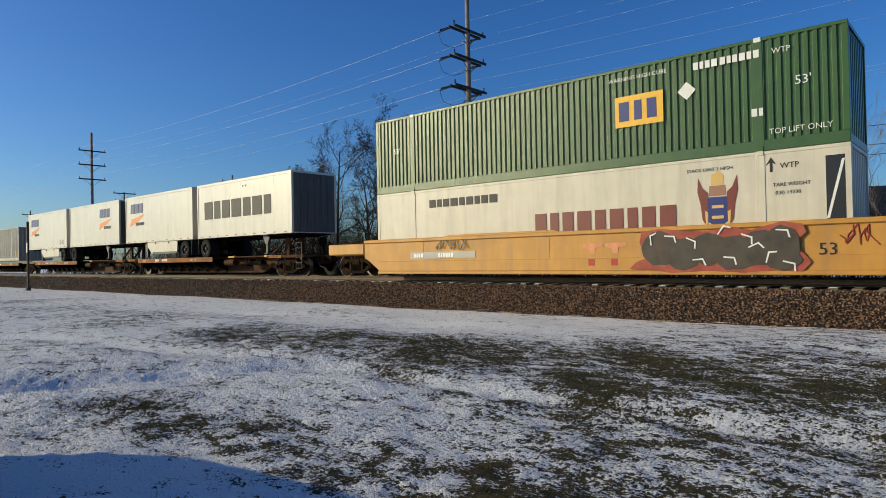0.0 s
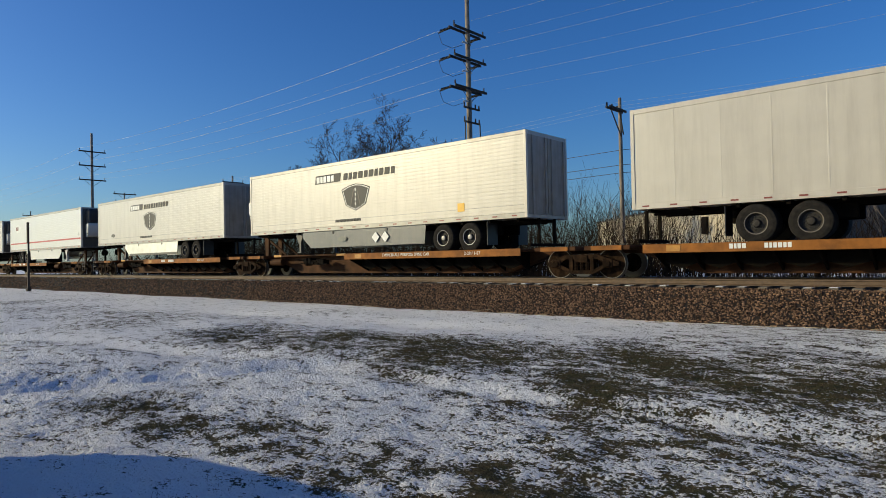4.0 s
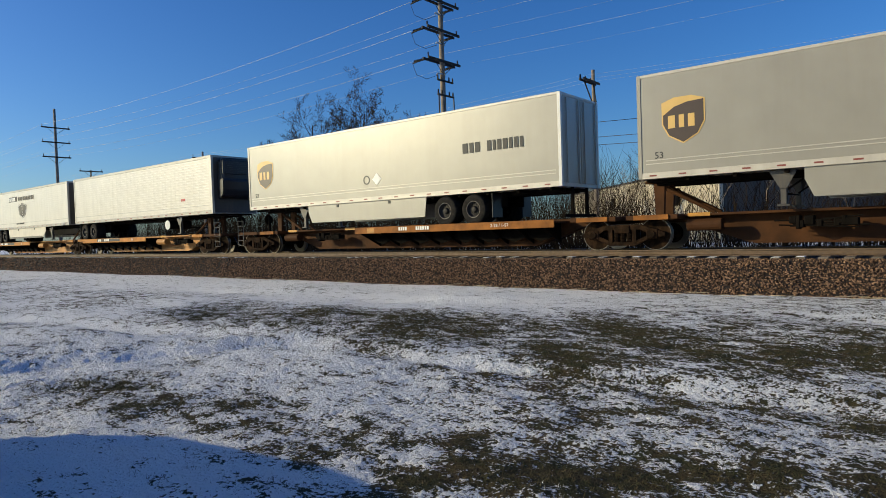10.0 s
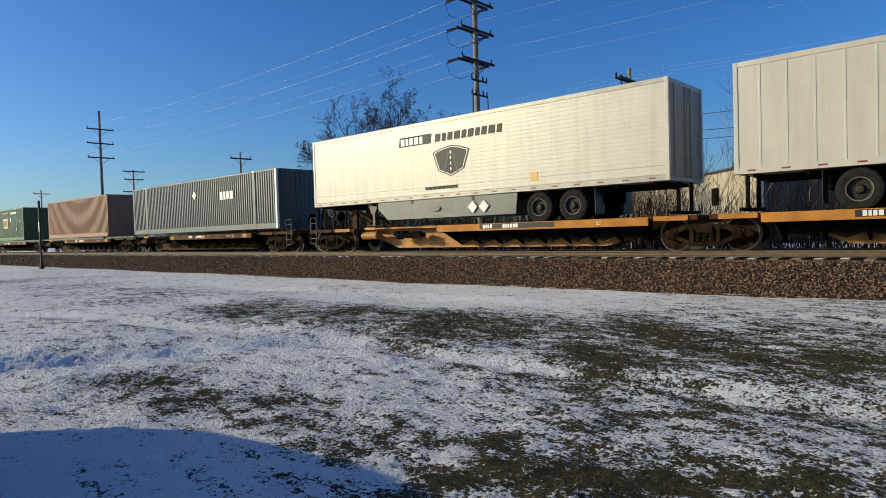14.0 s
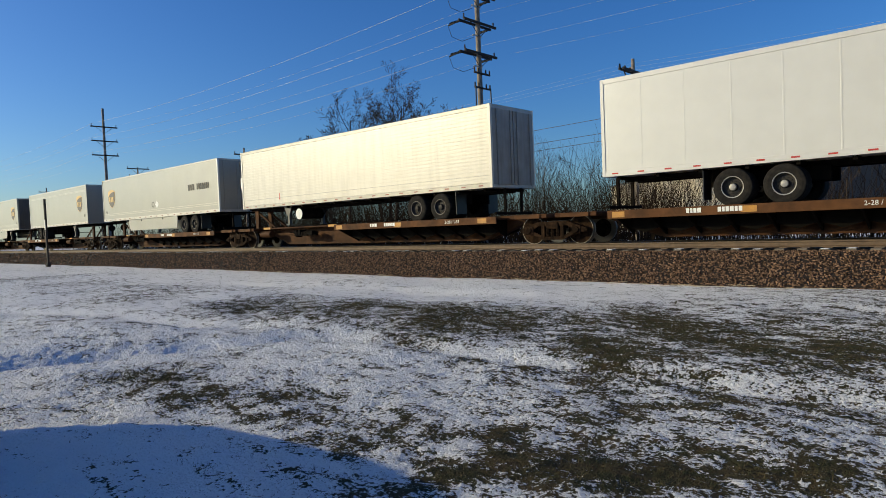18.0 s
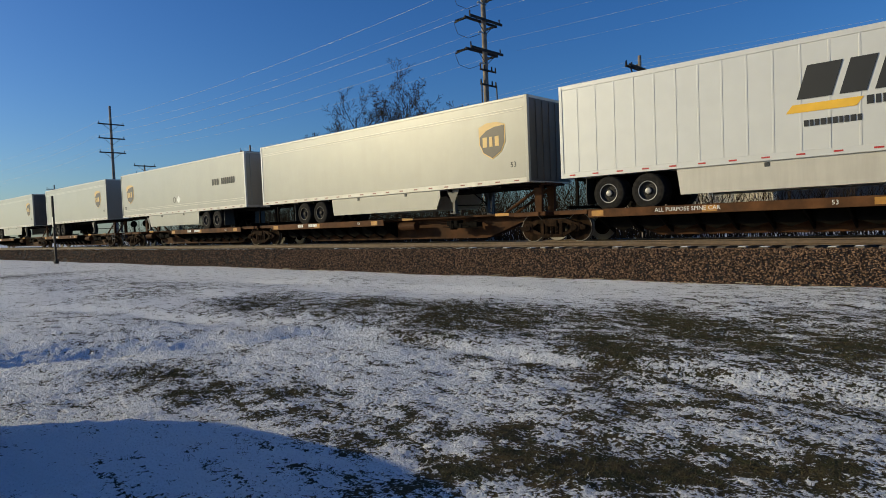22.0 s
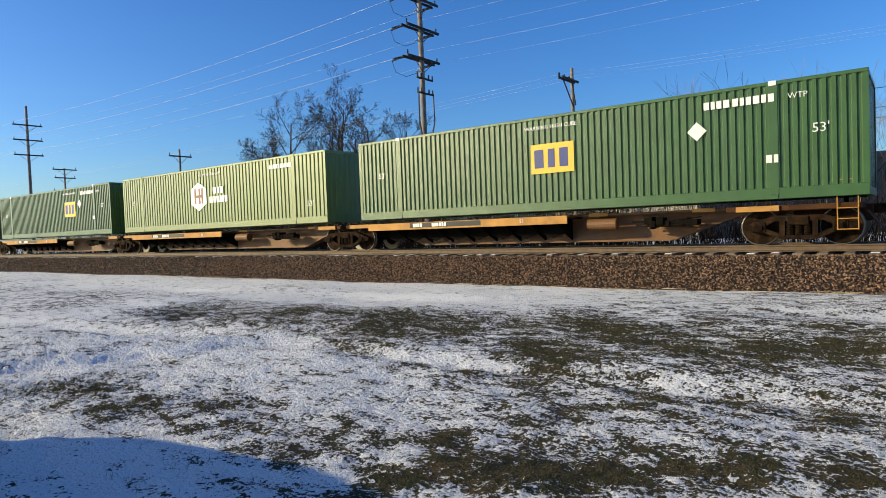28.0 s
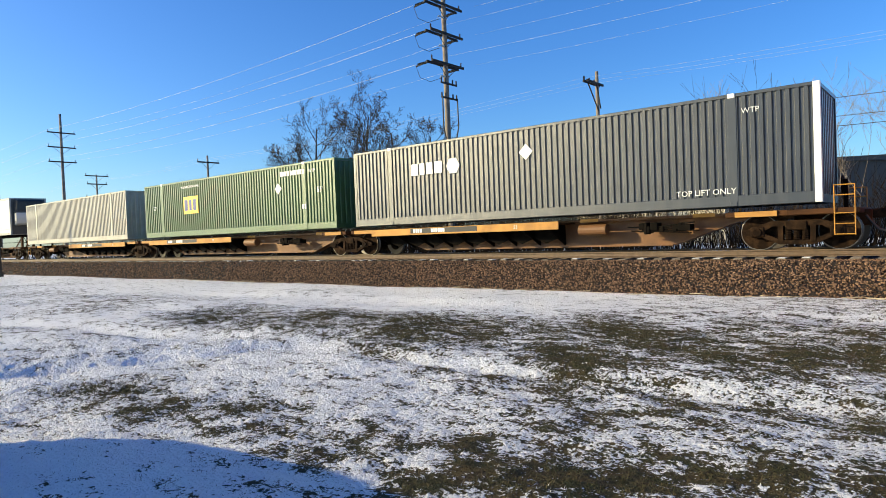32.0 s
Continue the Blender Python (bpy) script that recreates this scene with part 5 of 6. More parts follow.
    part("painted_scrawl", mesh("blue_scrawl", lambda bm: scribble(bm, 1.4, 0.34, 11, 3, 0.018), M["pale_blue"]), car, pose(4.9, -1.545, 1.0), "faded blue scribble")
    part("painted_scrawl", mesh("red_scrawl", lambda bm: scribble(bm, 0.75, 0.45, 9, 5, 0.017), M["spray_red"]), car, pose(17.5, -1.49, 0.85), "red scribble")

    def plate(bm):
        box(bm, 0, 3.1, -1.5, -1.486, 0, 0.24)
    part("number_panel", mesh("number_panel", plate, M["rail_grey"]), car, pose(3.57, 0, 0.70))
    bars(car, 4, 0.15, M["mark_white"], 3.75, -1.502, 0.745)
    bars(car, 6, 0.15, M["mark_white"], 4.95, -1.502, 0.745)

    def tile(bm):
        box(bm, 0, 0.2, -1.51, -1.505, 0, 0.2)
    for x in (10.98, 11.72):
        part("red_square", mesh("red_square", tile, M["red"]), car, pose(x, 0, 0.40))
        part("pink_patch", mesh("pink_patch", lambda bm: prism(bm, [(-0.2, 0.3), (0.45, 0.34), (0.5, 0.22), (0.22, 0.18), (0.2, 0.0), (0.05, 0.0), (0.0, 0.16), (-0.18, 0.2)], -1.492, -1.486), M["pink"]), car, pose(x, 0, 0.75))
    side_words(car, "53", 0.42, M["ink"], 17.05, -1.492, 0.62)


# ---- the train: loads ----
ZB, ZT, HW = 2.0, 4.90, 1.295       # trailer underside, roof and half width


class Side:
    """The side of a load that faces the lawn, measured from its end that comes last along the track."""
    def __init__(self, ob, length, flip):
        self.ob, self.length, self.flip, self.face = ob, length, flip, HW + 0.007

    def at(self, sx, z, out=0.0):
        y = self.face + out
        return pose(sx, -y, z) if not self.flip else pose(self.length - sx, y, z, 0, 0, 180)

    def put(self, name, me, sx, z, out=0.0, label=""):
        return part(name, me, self.ob, self.at(sx, z, out), label)

    def bar(self, sx, z, w, h, material, out=0.0, name="marking", slant=0.0):
        me = mesh(("marking", round(w, 3), round(h, 3), slant), lambda bm: prism(bm, [(0, 0), (w, 0), (w + slant, h), (slant, h)], -0.004, 0.002), M[material])
        return self.put(name, me, sx, z, out)

    def word(self, n, sx, z, h, material, ratio=0.62, gap=0.2, slant=0.0):
        me = mesh(("lettering", n, h, ratio, gap, slant), lambda bm: letters(bm, n, h, ratio, gap, slant), M[material])
        return self.put("lettering", me, sx, z, 0.007)

    def text(self, s, sx, z, size, material):
        me = words(s, size, M[material])
        return part("lettering", me, self.ob, self.at(sx, z) @ pose(0, 0, 0, 90, 0, 0))

    def poly(self, name, pts, sx, z, material, out=0.0):
        me = mesh((name, tuple(pts)), lambda bm: prism(bm, list(pts), -0.004, 0.002), M[material])
        return self.put(name, me, sx, z, out)

    def ring_mark(self, sx, z, r, material):
        def build(bm):
            for i in range(12):
                a, b = i * 0.5236, (i + 1) * 0.5236
                prism(bm, [(r * math.cos(a), r * math.sin(a)), (r * math.cos(b), r * math.sin(b)), (r * 0.72 * math.cos(b), r * 0.72 * math.sin(b)), (r * 0.72 * math.cos(a), r * 0.72 * math.sin(a))], -0.004, 0.002)
            bmesh.ops.remove_doubles(bm, verts=bm.verts, dist=0.0005)
        return self.put("ring_mark", mesh(("ring_mark", r), build, M[material]), sx, z)

    def diamond(self, sx, z, s, material):
        return self.poly("diamond_mark", [(-s, 0), (0, -s), (s, 0), (0, s)], sx, z, material)

    def badge(self, sx, z, s):
        """A brown shield with a gold head and light bars."""
        out = [(-0.5, 0.42), (-0.2, 0.52), (0.2, 0.52), (0.5, 0.42), (0.5, -0.1), (0.35, -0.38), (0.0, -0.58), (-0.35, -0.38), (-0.5, -0.1)]
        self.poly("shield_mark", [(x * s, y * s) for x, y in out], sx, z, "gold")
        inn = [(-0.465, 0.12), (-0.2, 0.30), (0.1, 0.38), (0.465, 0.40), (0.465, -0.09), (0.325, -0.36), (0.0, -0.545), (-0.325, -0.36), (-0.465, -0.09)]
        self.poly("shield_mark", [(x * s, y * s) for x, y in inn], sx, z, "shield", 0.006)
        me = mesh(("lettering", 3, 0.30 * s, 0.5, 0.3, 0), lambda bm: letters(bm, 3, 0.30 * s, 0.5, 0.3), M["gold"])
        self.put("lettering", me, sx - 0.35 * s, z - 0.2 * s, 0.012)


def tyre_meshes():
    def tyre(bm):
        lathe(bm, [(0.28, -0.13), (0.40, -0.14), (0.48, -0.12), (0.505, -0.08), (0.505, 0.42), (0.48, 0.46), (0.3, 0.46)], 28, False)

    def rim(bm):
        lathe(bm, [(0.10, -0.08), (0.12, -0.03), (0.22, -0.02), (0.27, -0.06), (0.285, -0.128)], 20, False)
        for i in range(10):
            a = i * 0.628
            tube(bm, (0.165 * math.cos(a), -0.05, 0.165 * math.sin(a)), (0.165 * math.cos(a), -0.02, 0.165 * math.sin(a)), 0.018, 0.018, 6)

    def ring(bm):
        lathe(bm, [(0.262, -0.125), (0.272, -0.136), (0.285, -0.138), (0.292, -0.128)], 28, False)

    def hub(bm):
        lathe(bm, [(0.03, -0.125), (0.085, -0.115), (0.105, -0.05)], 14)
    return mesh("tyre", tyre, M["tyre"]), mesh("rim", rim, M["rim"]), mesh("rim_ring", ring, M["rim_bright"]), mesh("hub", hub, M["rim_bright"]), mesh("hub", hub, M["rim"]), mesh("rim_ring", ring, M["rim_dull"])


TYRE, RIM, RING, HUB_BRIGHT, HUB, RING_DULL = tyre_meshes()


def trailer(u_right, u_left, nose, paint, style, label, skirt=None, reefer=False, disc=False, axles=2, tape=True, bogie=2.9, rim="rim"):
    """A road trailer on the deck. nose: 'R' or 'L', the end at which its kingpin is."""
    length = u_right - u_left
    flip = nose == "L"
    tr = moving("semi_trailer", u_right if flip else u_left, label, "trailer", "trailers on the train", 180 if flip else 0)
    body_m = M[paint]

    def body(bm):
        z0, z1 = ZB + 0.16, ZT - 0.06
        if style == "seams":
            ring = []
            for i in range(21):
                z = z0 + 0.03 + i * (z1 - z0 - 0.06) / 20
                ring += [(HW, z - 0.016), (HW + 0.0035, z - 0.008), (HW + 0.0035, z + 0.008), (HW, z + 0.016)]
            ring = [(-y, z) for y, z in ring] + ring[::-1]
            a = [bm.verts.new((0.02, y, z)) for y, z in ring]
            b = [bm.verts.new((length, y, z)) for y, z in ring]
        else:
            step, wide, deep = (0.61, 0.04, 0.009) if style == "ribbed" else (1.22, 0.03, 0.003)
            n = int(length / step) if style != "smooth" else 1
            ring = [(0.02, HW)]
            for i in range(1, n):
                x = i * length / n
                ring += [(x - wide * 0.7, HW), (x - wide / 2, HW + deep), (x + wide / 2, HW + deep), (x + wide * 0.7, HW)]
            ring.append((length, HW))
            ring = [(x, -y) for x, y in ring] + ring[::-1]
            a = [bm.verts.new((x, y, z0)) for x, y in ring]
            b = [bm.verts.new((x, y, z1)) for x, y in ring]
        k = len(ring)
        bm.faces.new(a)
        bm.faces.new(b[::-1])
        for i in range(k):
            bm.faces.new((a[i], b[i], b[(i + 1) % k], a[(i + 1) % k]))
    part("body", mesh(("trailer_body", round(length, 2), style), body, body_m), tr)

    def roof(bm):
        box(bm, 0.0, length + 0.01, -HW - 0.014, HW + 0.014, ZT - (0.09 if paint == "beige" else 0.15), ZT, 0.015)
    rail_m = M["rail_grey"] if style == "seams" else M["white"] if paint == "beige" else body_m
    part("roof", mesh(("trailer_roof", round(length, 2), paint), roof, rail_m), tr)

    def rail(bm):
        box(bm, 0.0, length, -HW - 0.016, HW + 0.016, ZB, ZB + 0.17, 0.008)
    part("bottom_rail", mesh(("bottom_rail", round(length, 2)), rail, rail_m), tr)

    def post_(bm):
        box(bm, 0.0, 0.12, -0.02, 0.1, ZB, ZT, 0.012)
    pm = mesh("corner_post", post_, body_m)
    for x, y, turn in ((-0.02, -HW, 0), (0.10, HW, 180), (length - 0.10, -HW, 0), (length + 0.02, HW, 180)):
        rear = x < 1 and paint == "beige"
        part("corner_post", mesh("corner_post", post_, M["white_clean"]) if rear else pm, tr, pose(x, y, 0, 0, 0, turn), "white rear corner post" if rear else "")

    def door(bm):
        box(bm, -0.025, 0.03, 0.02, HW - 0.06, ZB + 0.12, ZT - 0.14, 0.01)
        for y in (0.2, 1.0):
            tube(bm, (-0.05, y, ZB + 0.1), (-0.05, y, ZT - 0.15), 0.018, n=6)
    # door grey holds both dirt and the shade on the rear end
    dm = mesh("rear_door", door, M["door_grey"] if style == "seams" else body_m)
    part("rear_door", dm, tr)
    part("rear_door", dm, tr, pose(0, 0, 0) @ Matrix.Diagonal((1, -1, 1, 1)))

    # nose panel darker than the body: grime, and the end's shade put into colour
    def front(bm):
        box(bm, length - 0.01, length + 0.012, -HW + 0.1, HW - 0.1, ZB + 0.05, ZT - 0.1, 0.004)
    part("nose_panel", mesh(("nose_panel", round(length, 2), style == "seams"), front, M["beige"] if paint == "beige" and not skirt else M["nose"]), tr)
    if style != "seams" and (paint != "beige" or skirt):
        def rib(bm):
            box(bm, 0.01, 0.036, -0.04, 0.04, ZB + 0.1, ZT - 0.15, 0.006)
        for y in (-0.8, -0.4, 0.0, 0.4, 0.8):
            part("nose_rib", mesh("nose_rib", rib, M["nose"]), tr, pose(length, y, 0))

    def guard(bm):
        box(bm, 0.02, 0.1, -1.1, 1.1, ZB - 0.95, ZB - 0.85, 0.01)
        for y in (-0.5, 0.5):
            box(bm, 0.02, 0.12, y - 0.04, y + 0.04, ZB - 0.9, ZB, 0.01)
    part("rear_guard", mesh("rear_guard", guard, M["dark"]), tr)

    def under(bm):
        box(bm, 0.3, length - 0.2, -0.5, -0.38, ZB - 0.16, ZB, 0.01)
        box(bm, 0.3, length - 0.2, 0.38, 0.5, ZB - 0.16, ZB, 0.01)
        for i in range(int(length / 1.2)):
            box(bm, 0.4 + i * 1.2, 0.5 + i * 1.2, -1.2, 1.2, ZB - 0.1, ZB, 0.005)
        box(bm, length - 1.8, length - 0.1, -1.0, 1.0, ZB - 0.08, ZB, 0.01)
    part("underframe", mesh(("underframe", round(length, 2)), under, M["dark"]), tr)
    xs = [bogie, bogie + 1.24] if axles == 2 else [bogie]

    def bogie_frame(bm):
        for s in (-0.52, 0.52):
            box(bm, -0.9, (axles - 1) * 1.24 + 0.9, s - 0.06, s + 0.06, -0.5, -0.12, 0.02)
        for k in range(axles):
            tube(bm, (k * 1.24, -1.0, -0.55), (k * 1.24, 1.0, -0.55), 0.07, n=10)
    part("bogie", mesh(("bogie", axles), bogie_frame, M["dark"]), tr, pose(bogie, 0, ZB))
    for x in xs:
        for s in (-1, 1):
            w = part("tyre", TYRE, tr, pose(x, s * 1.15, ZB - 0.55, 0, 0, 0 if s < 0 else 180))
            part("rim", RIM, w)
            part("hub", HUB if rim == "rim" else HUB_BRIGHT, w)
            if s == (1 if flip else -1):
                part("rim_ring", RING_DULL if rim == "rim" else RING, w, None, "dusty rim edge" if rim == "rim" else "bright rim edge")

    def flap(bm):
        box(bm, -0.02, 0.0, -0.3, 0.3, -0.85, -0.05)
    for s in (-0.95, 0.95):
        part("mud_flap", mesh("mud_flap", flap, M["black"]), tr, pose(bogie - 0.75, s, ZB))
    lx = length - 3.6 if length > 10 else length - 2.4

    def leg(bm):
        box(bm, -0.07, 0.07, -0.07, 0.07, -0.85, 0, 0.01)
        box(bm, -0.15, 0.15, -0.13, 0.13, -0.9, -0.85, 0.01)
        prism(bm, [(-0.32, 0), (0.32, 0), (0.08, -0.45), (-0.08, -0.45)], -0.1, -0.08)
    lm = mesh("landing_leg", leg, M["white_clean"] if paint == "white_clean" else M["nose"])
    for s in (-0.98, 0.98):
        part("landing_leg", lm, tr, pose(lx, s, ZB - 0.02, 0, 0, 0 if s < 0 else 180))

    def legbrace(bm):
        tube(bm, (0, -0.98, -0.6), (0, 0.98, -0.6), 0.025, n=6)
        for s in (-0.9, 0.9):
            tube(bm, (0, s, -0.55), (-0.7, s, -0.05), 0.025, n=6)
    part("leg_brace", mesh("leg_brace", legbrace, M["dark"]), tr, pose(lx, 0, ZB))
    near = 1 if flip else -1
    if skirt:
        x0, x1 = xs[-1] + 0.85, lx - 0.5
        rr = random.Random(int(abs(u_left)))

        def sk(bm):
            pts = [(x0, 0), (x0 + 0.1, -0.72), (x1 - (0.2 if paint == "beige" else 0.55), -0.72), (x1, -0.28), (x1, 0)]
            prism(bm, pts, -0.012, 0.012)

        def strip(bm):
            box(bm, x0 + 0.1, x1 - 0.62, -0.003, 0.003, -0.73, -0.61)

        def latch(bm):
            box(bm, -0.06, 0.06, -0.012, 0.012, -0.14, -0.03, 0.006)
        for s in (-1, 1):
            ss = part("side_skirt", mesh(("side_skirt", round(x0, 2), round(x1, 2), paint), sk, M[skirt]), tr, pose(0, s * 1.24, ZB))
            if s != near:
                continue
            if skirt in ("cream", "silver"):
                part("rubber_strip", mesh(("rubber_strip", round(x0, 2), round(x1, 2)), strip, M["nose"]), ss, pose(0, s * 0.018, 0), "dark rubber strip along the skirt")
            for k in (0.28, 0.72):
                part("skirt_latch", mesh("skirt_latch", latch, M["ink_grey"]), ss, pose(x0 + (x1 - x0) * k, s * 0.022, 0))
    if reefer:
        def unit(bm):
            box(bm, 0.02, 0.50, -0.98, 0.98, ZT - 1.9, ZT - 0.14, 0.12)
            box(bm, 0.02, 0.30, -1.02, 1.02, ZT - 2.15, ZT - 0.3, 0.06)
        ru = part("cooling_unit", mesh("cooling_unit", unit, M["black"]), tr, pose(length, 0, 0))

        def cover(bm):
            prism(bm, [(0.08, ZT - 1.22), (0.56, ZT - 1.18), (0.62, ZT - 1.3), (0.60, ZT - 1.75), (0.50, ZT - 2.02), (0.30, ZT - 2.14), (0.08, ZT - 2.18)], -1.04, 1.04)
            bmesh.ops.bevel(bm, geom=list(bm.edges), offset=0.035, segments=2, affect="EDGES", clamp_overlap=True)
        part("lower_cover", mesh("lower_cover", cover, M["black"] if reefer == "dark" else M["white_clean"]), ru)

        def latch_(bm):
            for y in (-1.052, 1.04):
                box(bm, 0.34, 0.46, y, y + 0.012, ZT - 1.95, ZT - 1.86, 0.004)
        part("cover_latch", mesh("cover_latch", latch_, M["ink"]), ru)

        def grille(bm):
            box(bm, 0.1, 0.53, -0.95, 0.95, ZT - 1.0, ZT - 0.24, 0.06)
            for i in range(8):
                box(bm, 0.52, 0.545, -0.8, 0.8, ZT - 0.9 + i * 0.09, ZT - 0.86 + i * 0.09)
        part("grille", mesh("reefer_grille", grille, M["black"]), ru)
    if disc:
        def dk(bm):
            tube(bm, (0, 0.62, -0.42), (0, -0.62, -0.42), 0.24, 0.24, 18)
        tk = part("fuel_tank", mesh("fuel_tank", dk, M["dark"]), tr, pose(lx - 1.05, -0.55 if not flip else 0.55, ZB))

        def face(bm):
            tube(bm, (0, -0.01, -0.42), (0, 0.01, -0.42), 0.25, 0.25, 20)
            tube(bm, (0, -0.03, -0.42), (0, 0.03, -0.42), 0.09, 0.09, 12)
        part("tank_end", mesh("tank_end", face, M["rim_white"]), tk, pose(0, -0.64 if not flip else 0.64, 0))
    sd = Side(tr, length, flip)
    if style == "seams" and paint == "white":
        sd.bar(0.12, ZB + 0.42, length - 0.24, 0.025, "rail_grey", -0.004, "rub_rail")
    if tape:
        n = max(6, int(length / 0.80))
        for i in range(n):
            sd.bar(0.3 + i * (length - 0.9) / (n - 1), ZB + 0.065, 0.2, 0.042, "tape_red" if paint != "white_clean" else "red", 0.012, "reflector")
    return sd


def container(u_right, u_left, paint, label, z0=1.156, white_end=False, height=2.896, smooth=False):
    """A corrugated box on the car."""
    length = u_right - u_left
    bx = moving("shipping_container", u_left, label, "container", "containers on the train", 0, z0)
    mt = M[paint]
    off = (length - 12.192) / 2 if length > 13 else 0.0

    def frame_(bm):
        for s in (-1, 1):
            a, b = sorted((s * 1.30, s * 1.20))
            box(bm, 0, length, a, b, 0.0, 0.28, 0.01)
            box(bm, 0, length, a, b, height - 0.09, height, 0.01)
            for x in (0, length - 0.13):
                box(bm, x, x + 0.13, a, b, 0.28, height - 0.09, 0.004)
            if off:
                for x in (off - 0.11, length - off - 0.11):
                    box(bm, x, x + 0.22, s * 1.30 - 0.005 if s < 0 else 1.2, -1.2 if s < 0 else 1.305, 0, height, 0.008)
        for x in (0.004, length - 0.104):
            box(bm, x, x + 0.1, -1.199, 1.199, 0.004, 0.2)
            box(bm, x, x + 0.1, -1.199, 1.199, height - 0.1, height - 0.004)
    part("frame", mesh(("box_frame", round(length, 2), height), frame_, mt), bx)

    def walls(bm):
        pitch, depth = (0.235 if paint in ("lime", "orange") else 0.2), 0.042
        n = int((length - 0.26) / pitch)
        for s in (-1, 1):
            pts = []
            if smooth:
                pts = [(0.13, 0), (length - 0.13, 0)]
            else:
                for i in range(n):
                    x = 0.13 + i * (length - 0.26) / n
                    p = (length - 0.26) / n
                    f = (0.64, 0.73, 0.91) if paint in ("lime", "orange") else (0.46, 0.57, 0.89)
                    pts += [(x, 0), (x + p * f[0], 0), (x + p * f[1], depth), (x + p * f[2], depth)]
                pts.append((length - 0.13, 0))
            lo = [bm.verts.new((x, s * (1.288 - d), 0.26)) for x, d in pts]
            hi = [bm.verts.new((x, s * (1.288 - d), height - 0.07)) for x, d in pts]
            for i in range(len(pts) - 1):
                bm.faces.new((lo[i], lo[i + 1], hi[i + 1], hi[i]))
        for x, d in ((0.03, 1), (length - 0.03, -1)):
            k = 9
            pts = []
            for i in range(k):
                y = -1.25 + i * 2.5 / k
                pts += [(y, 0), (y + 0.11, 0), (y + 0.14, depth), (y + 0.25, depth)]
            pts.append((1.25, 0))
            lo = [bm.verts.new((x + d * e, y, 0.1)) for y, e in pts]
            hi = [bm.verts.new((x + d * e, y, height - 0.05)) for y, e in pts]
            for i in range(len(pts) - 1):
                bm.faces.new((lo[i], lo[i + 1], hi[i + 1], hi[i]))
    part("corrugated_wall", mesh(("box_walls", round(length, 2), height, smooth, paint), walls, mt), bx)

    def lid(bm):
        box(bm, 0.02, length - 0.02, -1.27, 1.27, height - 0.04, height - 0.01)
        box(bm, 0.02, length - 0.02, -1.2, 1.2, 0.1, 0.16)
    part("roof", mesh(("box_roof", round(length, 2), height), lid, mt), bx)

    def casting(bm):
        box(bm, -0.09, 0.09, -0.01, 0.1, -0.06, 0.06, 0.01)
    for x in ([off, length - off] if off else [0.1, length - 0.1]):
        for z in (0.06, height - 0.05):
            part("corner_casting", mesh("corner_casting", casting, M["mark_white"] if z > 1 and paint in ("green", "slate") else mt), bx, pose(x, -1.312, z))
    if white_end:
        def we(bm):
            box(bm, -0.14, 0.02, -1.318, -1.2, 0, height, 0.01)
        part("white_corner_post", mesh("white_corner_post", we, M["mark_white"]), bx, pose(length, 0, 0), "white corner post with black dashes")
    sd = Side(bx, length, False)
    sd.face = 1.295 if smooth else 1.307
    return sd


CREST = "white refrigerated trailer with a dark crest and "


